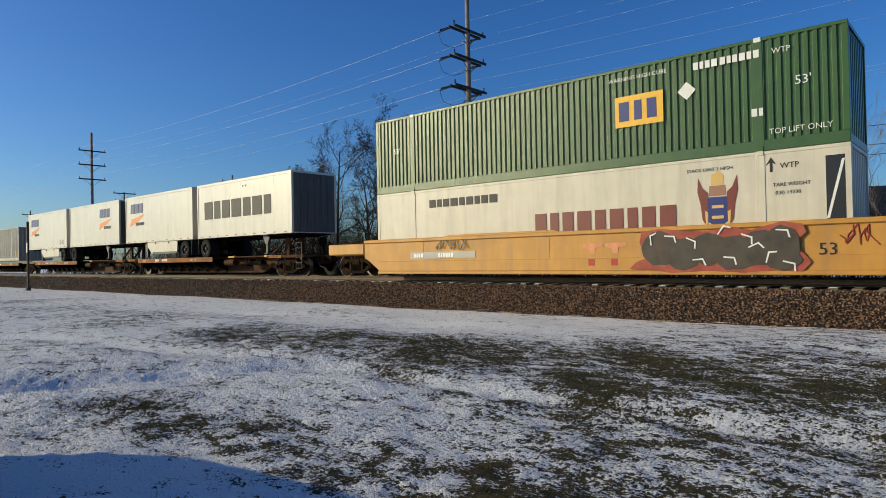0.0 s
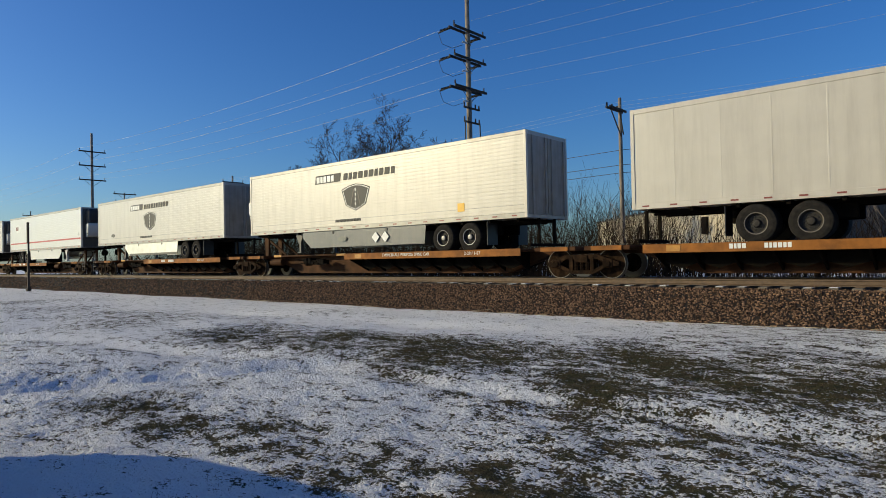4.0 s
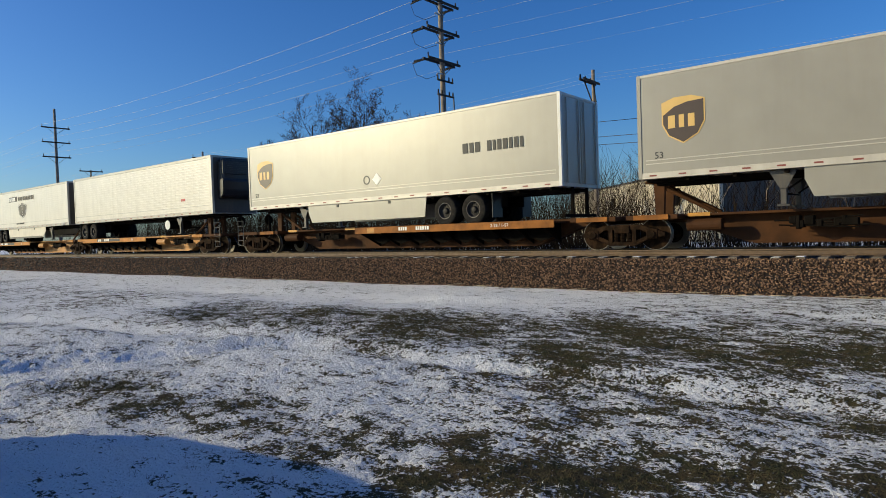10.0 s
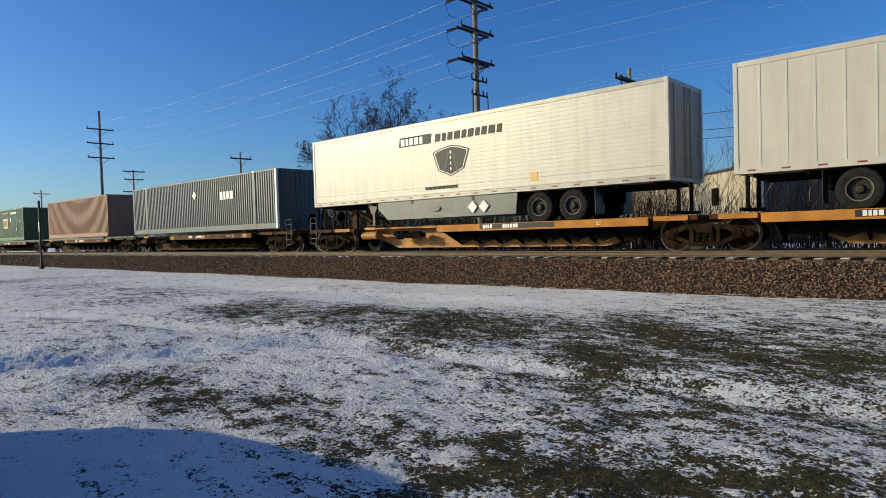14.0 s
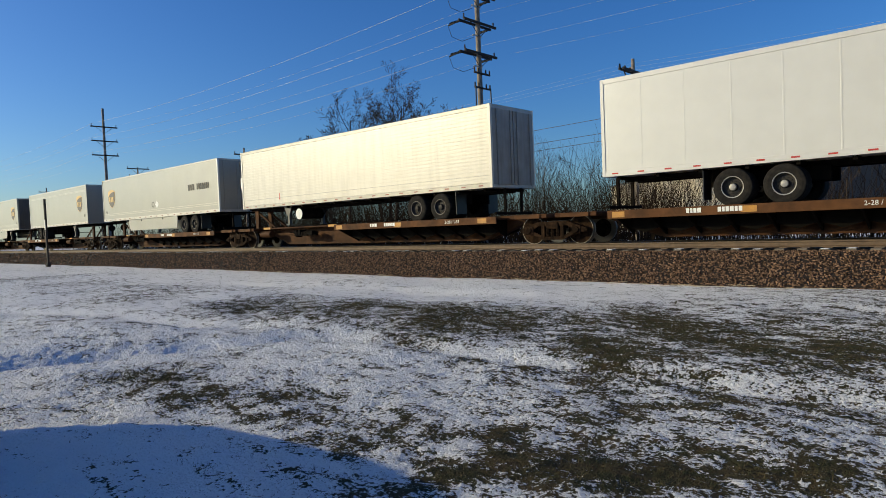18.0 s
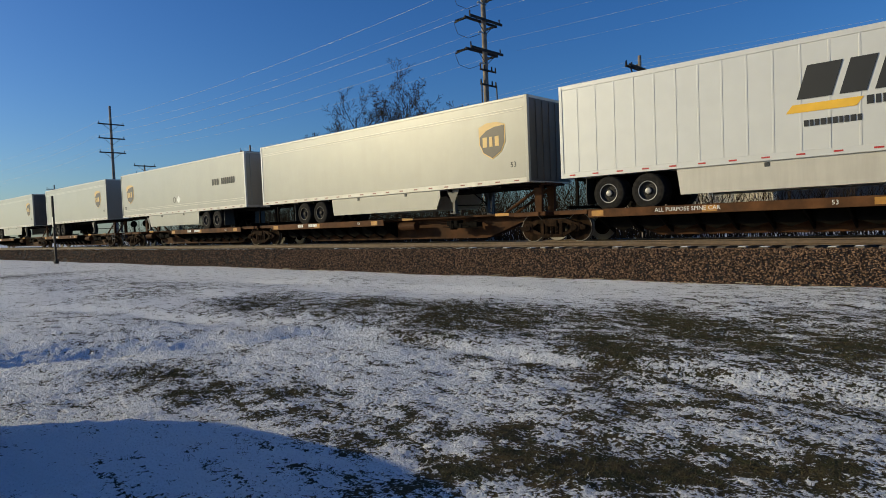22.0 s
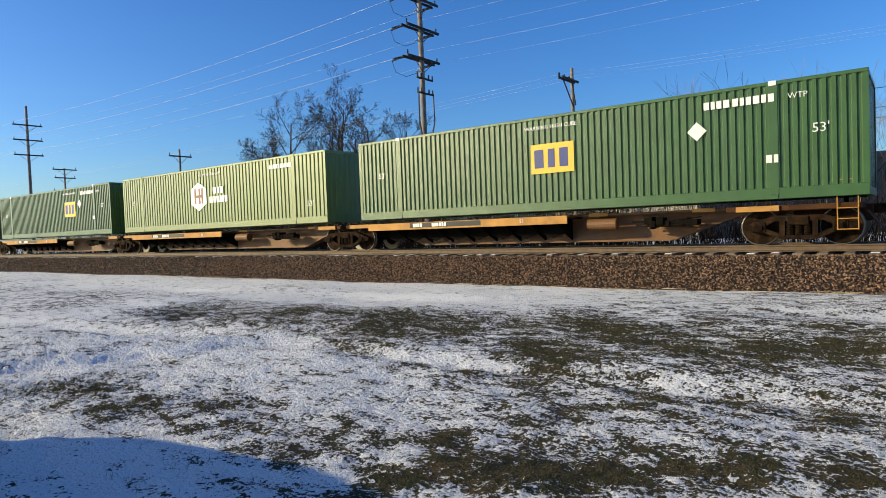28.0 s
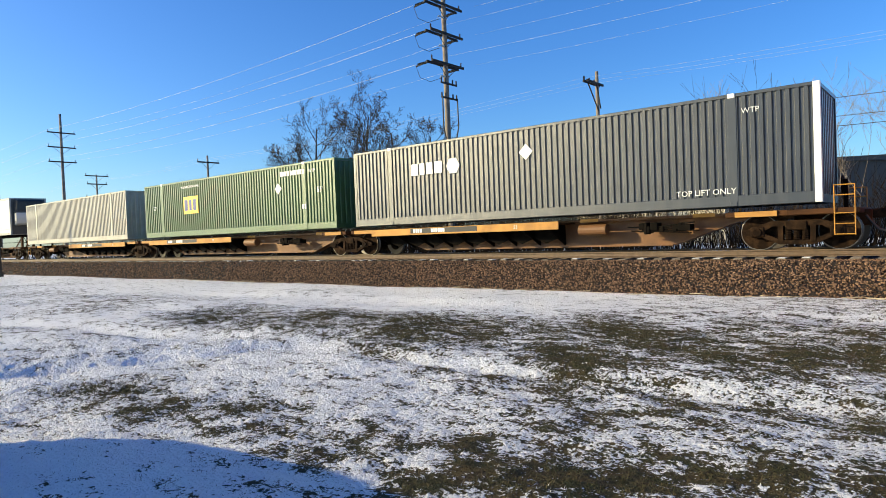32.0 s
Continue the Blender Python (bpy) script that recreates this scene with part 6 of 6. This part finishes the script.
def build_loads():
    top_load()
    # short trailers in pairs
    s = trailer(-24.34, -32.87, "R", "white", "panels", "off-white short freight trailer with very large dark lettering", axles=1, bogie=0.72)
    s.word(7, 0.74, 3.0, 0.92, "ink_grey", 0.80, 0.195)
    for x in (4.5, 4.75):
        s.diamond(x, 4.5, 0.06, "ink_grey")
    s = trailer(-33.45, -41.95, "L", "white", "panels", "white short freight trailer with a pale skirt and blue lettering", "cream", axles=1, bogie=1.0)
    small_freight(s, 0.6)
    s = trailer(-42.98, -51.50, "R", "white", "panels", "white short freight trailer with blue lettering near its nose", axles=1, bogie=0.6)
    small_freight(s, 5.3)
    s = trailer(-52.19, -60.68, "L", "white", "panels", "white short freight trailer with scuff marks and blue lettering", "cream", axles=1, bogie=0.9)
    small_freight(s, 0.6)
    for x in (7.2, 7.75):
        s.ring_mark(x, 2.45, 0.16, "ink_grey")
    s = container(-63.35, -79.50, "grey", "pale grey-beige corrugated container with a yellow sticker", 1.156)
    s.bar(15.3, 0.4, 0.25, 0.4, "mark_yellow")
    s.word(6, 1.9, 2.3, 0.2, "nose")
    trailer(-82.42, -98.57, "R", "white", "panels", "plain white box trailer with a nearly blank side", bogie=3.3)
    s = trailer(-102.2, -118.35, "L", "white", "seams", CREST + "a dark skirt", "slate", True, True, bogie=2.45, rim="bright")
    crest(s, 5.1, True)
    s.bar(13.2, 2.36, 0.32, 0.3, "mark_yellow")
    s.diamond(8.9, 1.62, 0.22, "mark_white")
    s.diamond(9.45, 1.62, 0.22, "mark_white")
    s = trailer(-120.85, -137.0, "L", "white", "seams", CREST + "a dented metal skirt", "silver", False, True, bogie=3.0)
    crest(s, 5.05, False)
    s.poly("oval_mark", OVAL, 2.4, 2.62, "nose")
    s = trailer(-140.1, -156.25, "R", "white_clean", "seams", "bright white refrigerated trailer with a thin red side stripe", "white_clean", True, bogie=2.95, rim="bright")
    s.bar(0.1, 2.62, 15.95, 0.11, "red")
    s.word(3, 1.55, 3.8, 0.3, "maroon")
    s.poly("oval_ring", OVAL_BIG, 2.1, 3.95, "mark_white")
    s.text("53", 15.55, 2.9, 0.26, "ink")
    s = trailer(-158.6, -174.75, "R", "white", "seams", CREST + "a scuffed grey skirt", "nose", True, bogie=2.95)
    crest(s, 5.35, False)
    s.poly("oval_mark", OVAL, 12.7, 3.05, "nose")
    s = trailer(-178.6, -194.75, "L", "white", "seams", CREST + "a pale skirt", "cream", False, True, bogie=2.95)
    crest(s, 5.05, True)
    s.poly("oval_mark", OVAL, 6.8, 1.68, "greygreen")
    # grey-beige parcel trailers
    parcel(-198.05, -214.2, "R", 14.5, 1.0, bogie=3.2)
    parcel(-218.1, -234.25, "L", 1.25, 12.4, bogie=3.5)
    parcel(-236.68, -252.83, "L", 1.25, 12.4, bogie=3.4)
    # plain and crest trailers on the five-unit car
    s = trailer(-255.95, -272.1, "R", "white", "seams", "grimy white refrigerated trailer with ridged sides", None, "dark", True, bogie=1.25)
    s.word(4, 13.2, 2.75, 0.13, "red")
    s = trailer(-273.2, -289.35, "R", "white", "seams", CREST + "a rounded pale skirt", "cream", bogie=2.68)
    crest(s, 5.3, False)
    s = trailer(-290.5, -306.65, "R", "white", "seams", "dingy white refrigerated trailer with a small red arrow", None, "dark", True, bogie=2.75, rim="bright")
    s.poly("arrow_mark", [(-0.022, 0.36), (0.022, 0.36), (0.022, 0.11), (0.055, 0.11), (0, 0), (-0.055, 0.11), (-0.022, 0.11)], 3.9, 2.25, "red")
    s.ring_mark(8.9, 3.0, 0.2, "nose")
    trailer(-307.85, -324.0, "R", "white", "ribbed", "white box trailer with upright side ribs and a skirt", "cream", bogie=2.74)
    s = trailer(-325.75, -341.9, "L", "white", "seams", CREST + "a dark diamond-marked skirt", "slate", False, True, bogie=3.1)
    crest(s, 5.45, True)
    s.bar(11.5, 2.32, 0.3, 0.28, "gold")
    s.diamond(9.05, 1.6, 0.22, "mark_white")
    s.diamond(9.55, 1.6, 0.22, "mark_white")
    s = container(-344.85, -361.0, "slate", "dark slate corrugated container with a white corner post", white_end=True)
    s.diamond(8.1, 2.05, 0.24, "mark_white")
    s.word(4, 10.9, 1.65, 0.42, "mark_white")
    container(-365.2, -377.4, "rust", "faded rust-red corrugated container, shorter than the rest")
    s = container(-384.0, -400.15, "green", "dark green corrugated container with a yellow square mark")
    emp(s, 10.13)
    s = trailer(-403.05, -419.2, "R", "white_clean", "panels", "clean bright white box trailer with white landing legs", bogie=3.7, rim="bright")
    for x, w in ((13.3, 2.0), ):
        s.bar(x, 3.85, w, 0.04, "ink")
        s.bar(x, 4.45, w, 0.04, "ink")
        s.bar(x, 3.85, 0.04, 0.64, "ink")
        s.bar(x + w, 3.85, 0.04, 0.64, "ink")
    s.word(7, 13.6, 4.08, 0.2, "ink")
    s = trailer(-423.4, -439.55, "L", "white", "seams", "white refrigerated trailer with scuffed rear doors", None, True, True, bogie=2.5)
    s.poly("arrow_mark", [(-0.022, 0.36), (0.022, 0.36), (0.022, 0.11), (0.055, 0.11), (0, 0), (-0.055, 0.11), (-0.022, 0.11)], 3.3, 2.3, "red")
    parcel(-441.95, -458.1, "L", 1.55, 12.7, bogie=2.98)
    parcel(-461.2, -474.92, "R", 12.15, None, None, 2.35)
    parcel(-478.55, -494.7, "R", 14.6, 1.15, bogie=3.35)
    s = trailer(-495.85, -512.0, "R", "white_clean", "ribbed", "bright white freight trailer with a black and yellow slanted mark", "white", bogie=1.6, rim="bright")
    s.word(3, 6.75, 3.42, 0.8, "ink", 0.85, 0.2, 0.3)
    s.bar(6.5, 3.1, 1.5, 0.2, "mark_yellow", slant=0.15)
    s.word(7, 8.2, 3.1, 0.2, "ink")
    s.word(10, 6.9, 2.75, 0.15, "ink")
    s.bar(14.5, 3.35, 1.3, 0.3, "ink")
    s.word(4, 14.65, 3.43, 0.14, "mark_yellow")
    s.ring_mark(12.9, 2.55, 0.15, "nose")
    s.ring_mark(13.4, 2.55, 0.15, "nose")
    parcel(-513.25, -529.4, "R", 14.65, None, bogie=3.4)
    parcel(-531.0, -547.15, "L", 1.4, 12.65, bogie=3.2)
    parcel(-549.95, -563.67, "R", 12.0, None, None, 2.6)
    parcel(-567.5, -583.6, "R", 14.65, None, bogie=3.5)
    parcel(-584.7, -598.42, "R", 12.15, None, None, 2.5)
    parcel(-602.0, -615.72, "R", 12.15, None, None, 2.5)
    parcel(-619.9, -636.05, "L", 1.6, 12.65, bogie=3.2)
    # containers at the end
    s = container(-638.3, -654.45, "green", "dark green corrugated container with a yellow square mark")
    emp(s, 7.4)
    s = container(-656.3, -672.45, "lime", "light green corrugated container with a white hexagon mark")
    hexagon(s, 7.25)
    s = container(-673.95, -690.1, "green", "dark green corrugated container with a yellow square mark")
    emp(s, 10.36)
    s = container(-691.5, -707.65, "greygreen", "grey-green corrugated container with large yellow lettering")
    s.word(3, 9.0, 1.32, 0.85, "faded_yellow", 0.8, 0.12)
    s.word(10, 9.3, 1.02, 0.16, "faded_yellow")
    for x in (8.1, 11.85):
        s.bar(x, 0.4, 0.16, 1.85, "faded_yellow")
        for z in (0.4, 0.72, 2.1):
            s.bar(x if x < 9 else x - 0.24, z, 0.4, 0.16, "faded_yellow", 0.002)
    s.word(16, 4.2, 1.5, 0.22, "faded_yellow")
    s.word(10, 12.4, 2.36, 0.2, "mark_white")
    s.text("53'", 14.8, 0.6, 0.3, "mark_white")
    s = container(-712.3, -728.45, "orange", "orange corrugated container with a white hexagon mark")
    hexagon(s, 6.95)
    s = container(-730.5, -746.65, "slate", "dark slate corrugated container with a white corner post", white_end=True)
    s.diamond(7.97, 2.1, 0.26, "mark_white")
    s.word(4, 3.06, 1.75, 0.42, "mark_white", 0.7)
    s.poly("ring_mark", [(math.cos(a) * 0.3, math.sin(a) * 0.3) for a in (0, 1.05, 2.1, 3.15, 4.2, 5.25)], 5.0, 1.95, "mark_white")
    s.text("TOP LIFT ONLY", 12.7, 0.33, 0.22, "mark_white")
    s.text("WTP", 14.4, 2.36, 0.2, "mark_white")
    s = container(-747.8, -763.95, "green", "faded green corrugated container with a yellow square mark")
    emp(s, 4.2)
    container(-766.3, -782.45, "grey", "pale cream-grey corrugated container on a spine car")
    trailer(-786.0, -802.15, "R", "white", "seams", "white refrigerated trailer on the following car", None, True)


OVAL = [(0.30 * math.cos(i * 0.524), 0.11 * math.sin(i * 0.524)) for i in range(12)]
OVAL_BIG = [(0.75 * math.cos(i * 0.524), 0.36 * math.sin(i * 0.524)) for i in range(12)]


def small_freight(s, sx):
    s.word(3, sx + 0.1, 3.85, 0.58, "blue", 0.9, 0.13, 0.08)
    s.poly("swoosh_mark", [(0, 0), (0.15, 0.42), (2.1, 0.72), (1.3, 0.36)], sx, 3.05, "mark_orange")
    s.word(7, sx + 0.85, 3.08, 0.19, "ink", 0.62, 0.25)


def crest(s, sx, eco):
    """Lettering above a dark five-sided crest."""
    s.bar(sx, 4.06, 1.68, 0.36, "ink", slant=0.06)
    s.word(5, sx + 0.12, 4.10, 0.26, "mark_white", 0.7, 0.24)
    s.word(10, sx + 1.9, 4.08, 0.28, "ink", 0.78, 0.34, 0.15)
    shape = [(-0.88, 0.36), (-0.45, 0.5), (0.0, 0.56), (0.45, 0.5), (0.88, 0.36), (0.62, -0.32), (0.0, -0.56), (-0.62, -0.32)]
    for k, tone, out in ((1.0, "ink", 0.0), (0.93, "mark_white", 0.002), (0.88, "ink_grey", 0.004)):
        s.poly("crest_mark", [(round(a * k, 3), round(b * k, 3)) for a, b in shape], sx + 2.65, 3.32, tone, out)
    s.poly("crest_road", [(-0.33, -0.4), (0.33, -0.4), (0.12, 0.42), (-0.12, 0.42)], sx + 2.65, 3.32, "ink", 0.006)
    for i in range(4):
        s.bar(sx + 2.62, 2.98 + i * 0.2, 0.06, 0.11, "mark_white", 0.012)
    for k in (-1, 1):
        s.bar(sx + 2.62 + k * 0.3, 2.95, 0.05, 0.7, "nose", 0.008, slant=-k * 0.2)
    s.word(18, sx + 1.35, 2.33, 0.11, "ink")
    if eco:
        s.poly("oval_mark", OVAL, sx + 1.75, 1.62, "greygreen", 0.0)


def parcel(r, l, nose, shield_x, word_x, skirt="beige", bogie=3.2):
    s = trailer(r, l, nose, "beige", "smooth", "grey-beige parcel trailer with a brown and gold shield" if skirt else "shorter grey-beige parcel trailer with a brown and gold shield", skirt, bogie=bogie)
    s.badge(shield_x, 3.56, 1.15)
    if word_x:
        s.word(3, word_x, 3.36, 0.34, "ink_grey", 0.58, 0.22)
        s.word(7, word_x + 1.02, 3.36, 0.34, "ink_grey", 0.42, 0.2)
        x = word_x - 4.7 if word_x > 5 else word_x + 6.8
        s.diamond(x + 0.55, 2.82, 0.24, "mark_white")
        s.ring_mark(x, 2.82, 0.18, "nose")
    s.text("53", 0.45 if nose == "L" else s.length - 0.75, 2.55, 0.26, "ink")
    for z in ((2.4, 2.5) if word_x else (4.42, 4.5)):
        s.bar(0.2, z, s.length - 0.4, 0.025, "white")
    return s


def emp(s, sx):
    s.bar(sx, 1.15, 1.44, 0.9, "mark_yellow")
    s.word(3, sx + 0.12, 1.32, 0.56, "blue", 0.5, 0.28)
    s.diamond(12.36, 1.88, 0.25, "mark_white")
    s.word(4, 12.55, 2.4, 0.2, "mark_white")
    s.word(6, 13.25, 2.4, 0.2, "mark_white")
    s.text("53'", 15.0, 1.55, 0.32, "mark_white")
    s.text("WTP", 14.5, 2.42, 0.2, "mark_white")
    s.text("WARNING HIGH CUBE", sx - 0.2, 2.5, 0.17, "mark_white")
    s.text("53'", 1.0, 1.5, 0.28, "mark_white")
    s.word(2, 14.0, 0.9, 0.2, "mark_white")


def hexagon(s, sx):
    s.poly("hexagon_mark", [(0, 0.69), (0.64, 0.36), (0.64, -0.36), (0, -0.69), (-0.64, -0.36), (-0.64, 0.36)], sx, 1.55, "mark_white")
    for dx in (-0.34, 0.02, 0.24):
        s.bar(sx + dx, 1.2, 0.12, 0.74, "maroon", 0.006)
    s.bar(sx - 0.36, 1.5, 0.72, 0.12, "maroon", 0.008)
    s.word(3, sx + 1.2, 1.62, 0.3, "mark_white", 0.8, 0.2)
    s.word(5, sx + 0.9, 1.2, 0.3, "mark_white", 0.78, 0.2)
    s.text("WARNING HIGH CUBE", sx + 0.05, 2.5, 0.17, "mark_white")
    s.word(10, sx + 5.4, 2.4, 0.18, "mark_white")
    s.text("53'", 1.0, 1.45, 0.28, "mark_white")
    s.text("53'", 15.0, 0.7, 0.32, "mark_white")


def top_load():
    """Two boxes stacked in the well car."""
    s = container(-2.5, -18.65, "cream", "cream smooth-sided refrigerated container with maroon lettering", 0.40, False, 2.87, True)
    s.word(9, 7.4, 1.05, 0.62, "maroon", 0.62, 0.22)
    s.word(9, 2.8, 2.18, 0.28, "ink_grey", 0.95, 0.3)
    s.poly("crest_mark", [(-0.25, 0.3), (0.25, 0.3), (0.25, -0.35), (0, -0.55), (-0.25, -0.35)], 13.1, 1.5, "blue")
    for k in (-1, 1):
        s.poly("crest_mark", [(k * 0.24, 0.42), (k * 0.38, 0.55), (k * 0.50, 0.85), (k * 0.52, 0.45), (k * 0.44, 0.1), (k * 0.40, -0.3), (k * 0.27, -0.5)], 13.1, 1.5, "maroon")
        s.poly("crest_mark", [(k * 0.25, -0.1), (k * 0.33, -0.05), (k * 0.31, -0.45), (k * 0.26, -0.5)], 13.1, 1.5, "gold", 0.004)
    for z in (1.5, 1.22):
        s.bar(12.95, z, 0.3, 0.08, "gold", 0.004)
    s.poly("crest_mark", [(-0.22, 0.33), (0.22, 0.33), (0.2, 0.6), (-0.2, 0.6)], 13.1, 1.5, "rust")
    s.poly("crest_mark", [(-0.16, 0.62), (0.14, 0.62), (0.17, 0.85), (0.05, 0.98), (-0.14, 0.9)], 13.1, 1.5, "gold")
    s.poly("arrow_mark", [(-0.03, 0), (0.03, 0), (0.03, 0.24), (0.12, 0.18), (0, 0.38), (-0.12, 0.18), (-0.03, 0.24)], 14.42, 2.32, "ink")
    s.text("STACK LIMIT 3 HIGH", 12.3, 2.5, 0.13, "ink_grey")
    s.text("WTP", 14.62, 2.4, 0.2, "ink")
    s.text("TARE WEIGHT", 14.45, 1.95, 0.13, "ink")
    s.text("(LB) 13230", 14.5, 1.75, 0.13, "ink")
    s.bar(15.62, 0.95, 0.42, 1.65, "black")
    s.bar(15.62, 1.1, 0.06, 1.4, "mark_white", 0.004, slant=0.34)
    s = container(-2.5, -18.65, "green", "dark green corrugated container stacked on another", 3.28)
    emp(s, 10.26)
    s.text("TOP LIFT ONLY", 14.4, 0.4, 0.2, "mark_white")


build_well_car()
build_cars()
build_loads()


# ---- movement ----
def motions():
    for ob, u, z, turn in MOVING:
        rows = []
        for i in range(9):
            s = i / 8
            way = sum(c * s ** (k + 1) for k, c in enumerate(RUN))
            rows.append((END * s, pose(u + way, TC, z, 0, 0, turn)))
        walk(ob, rows)


motions()
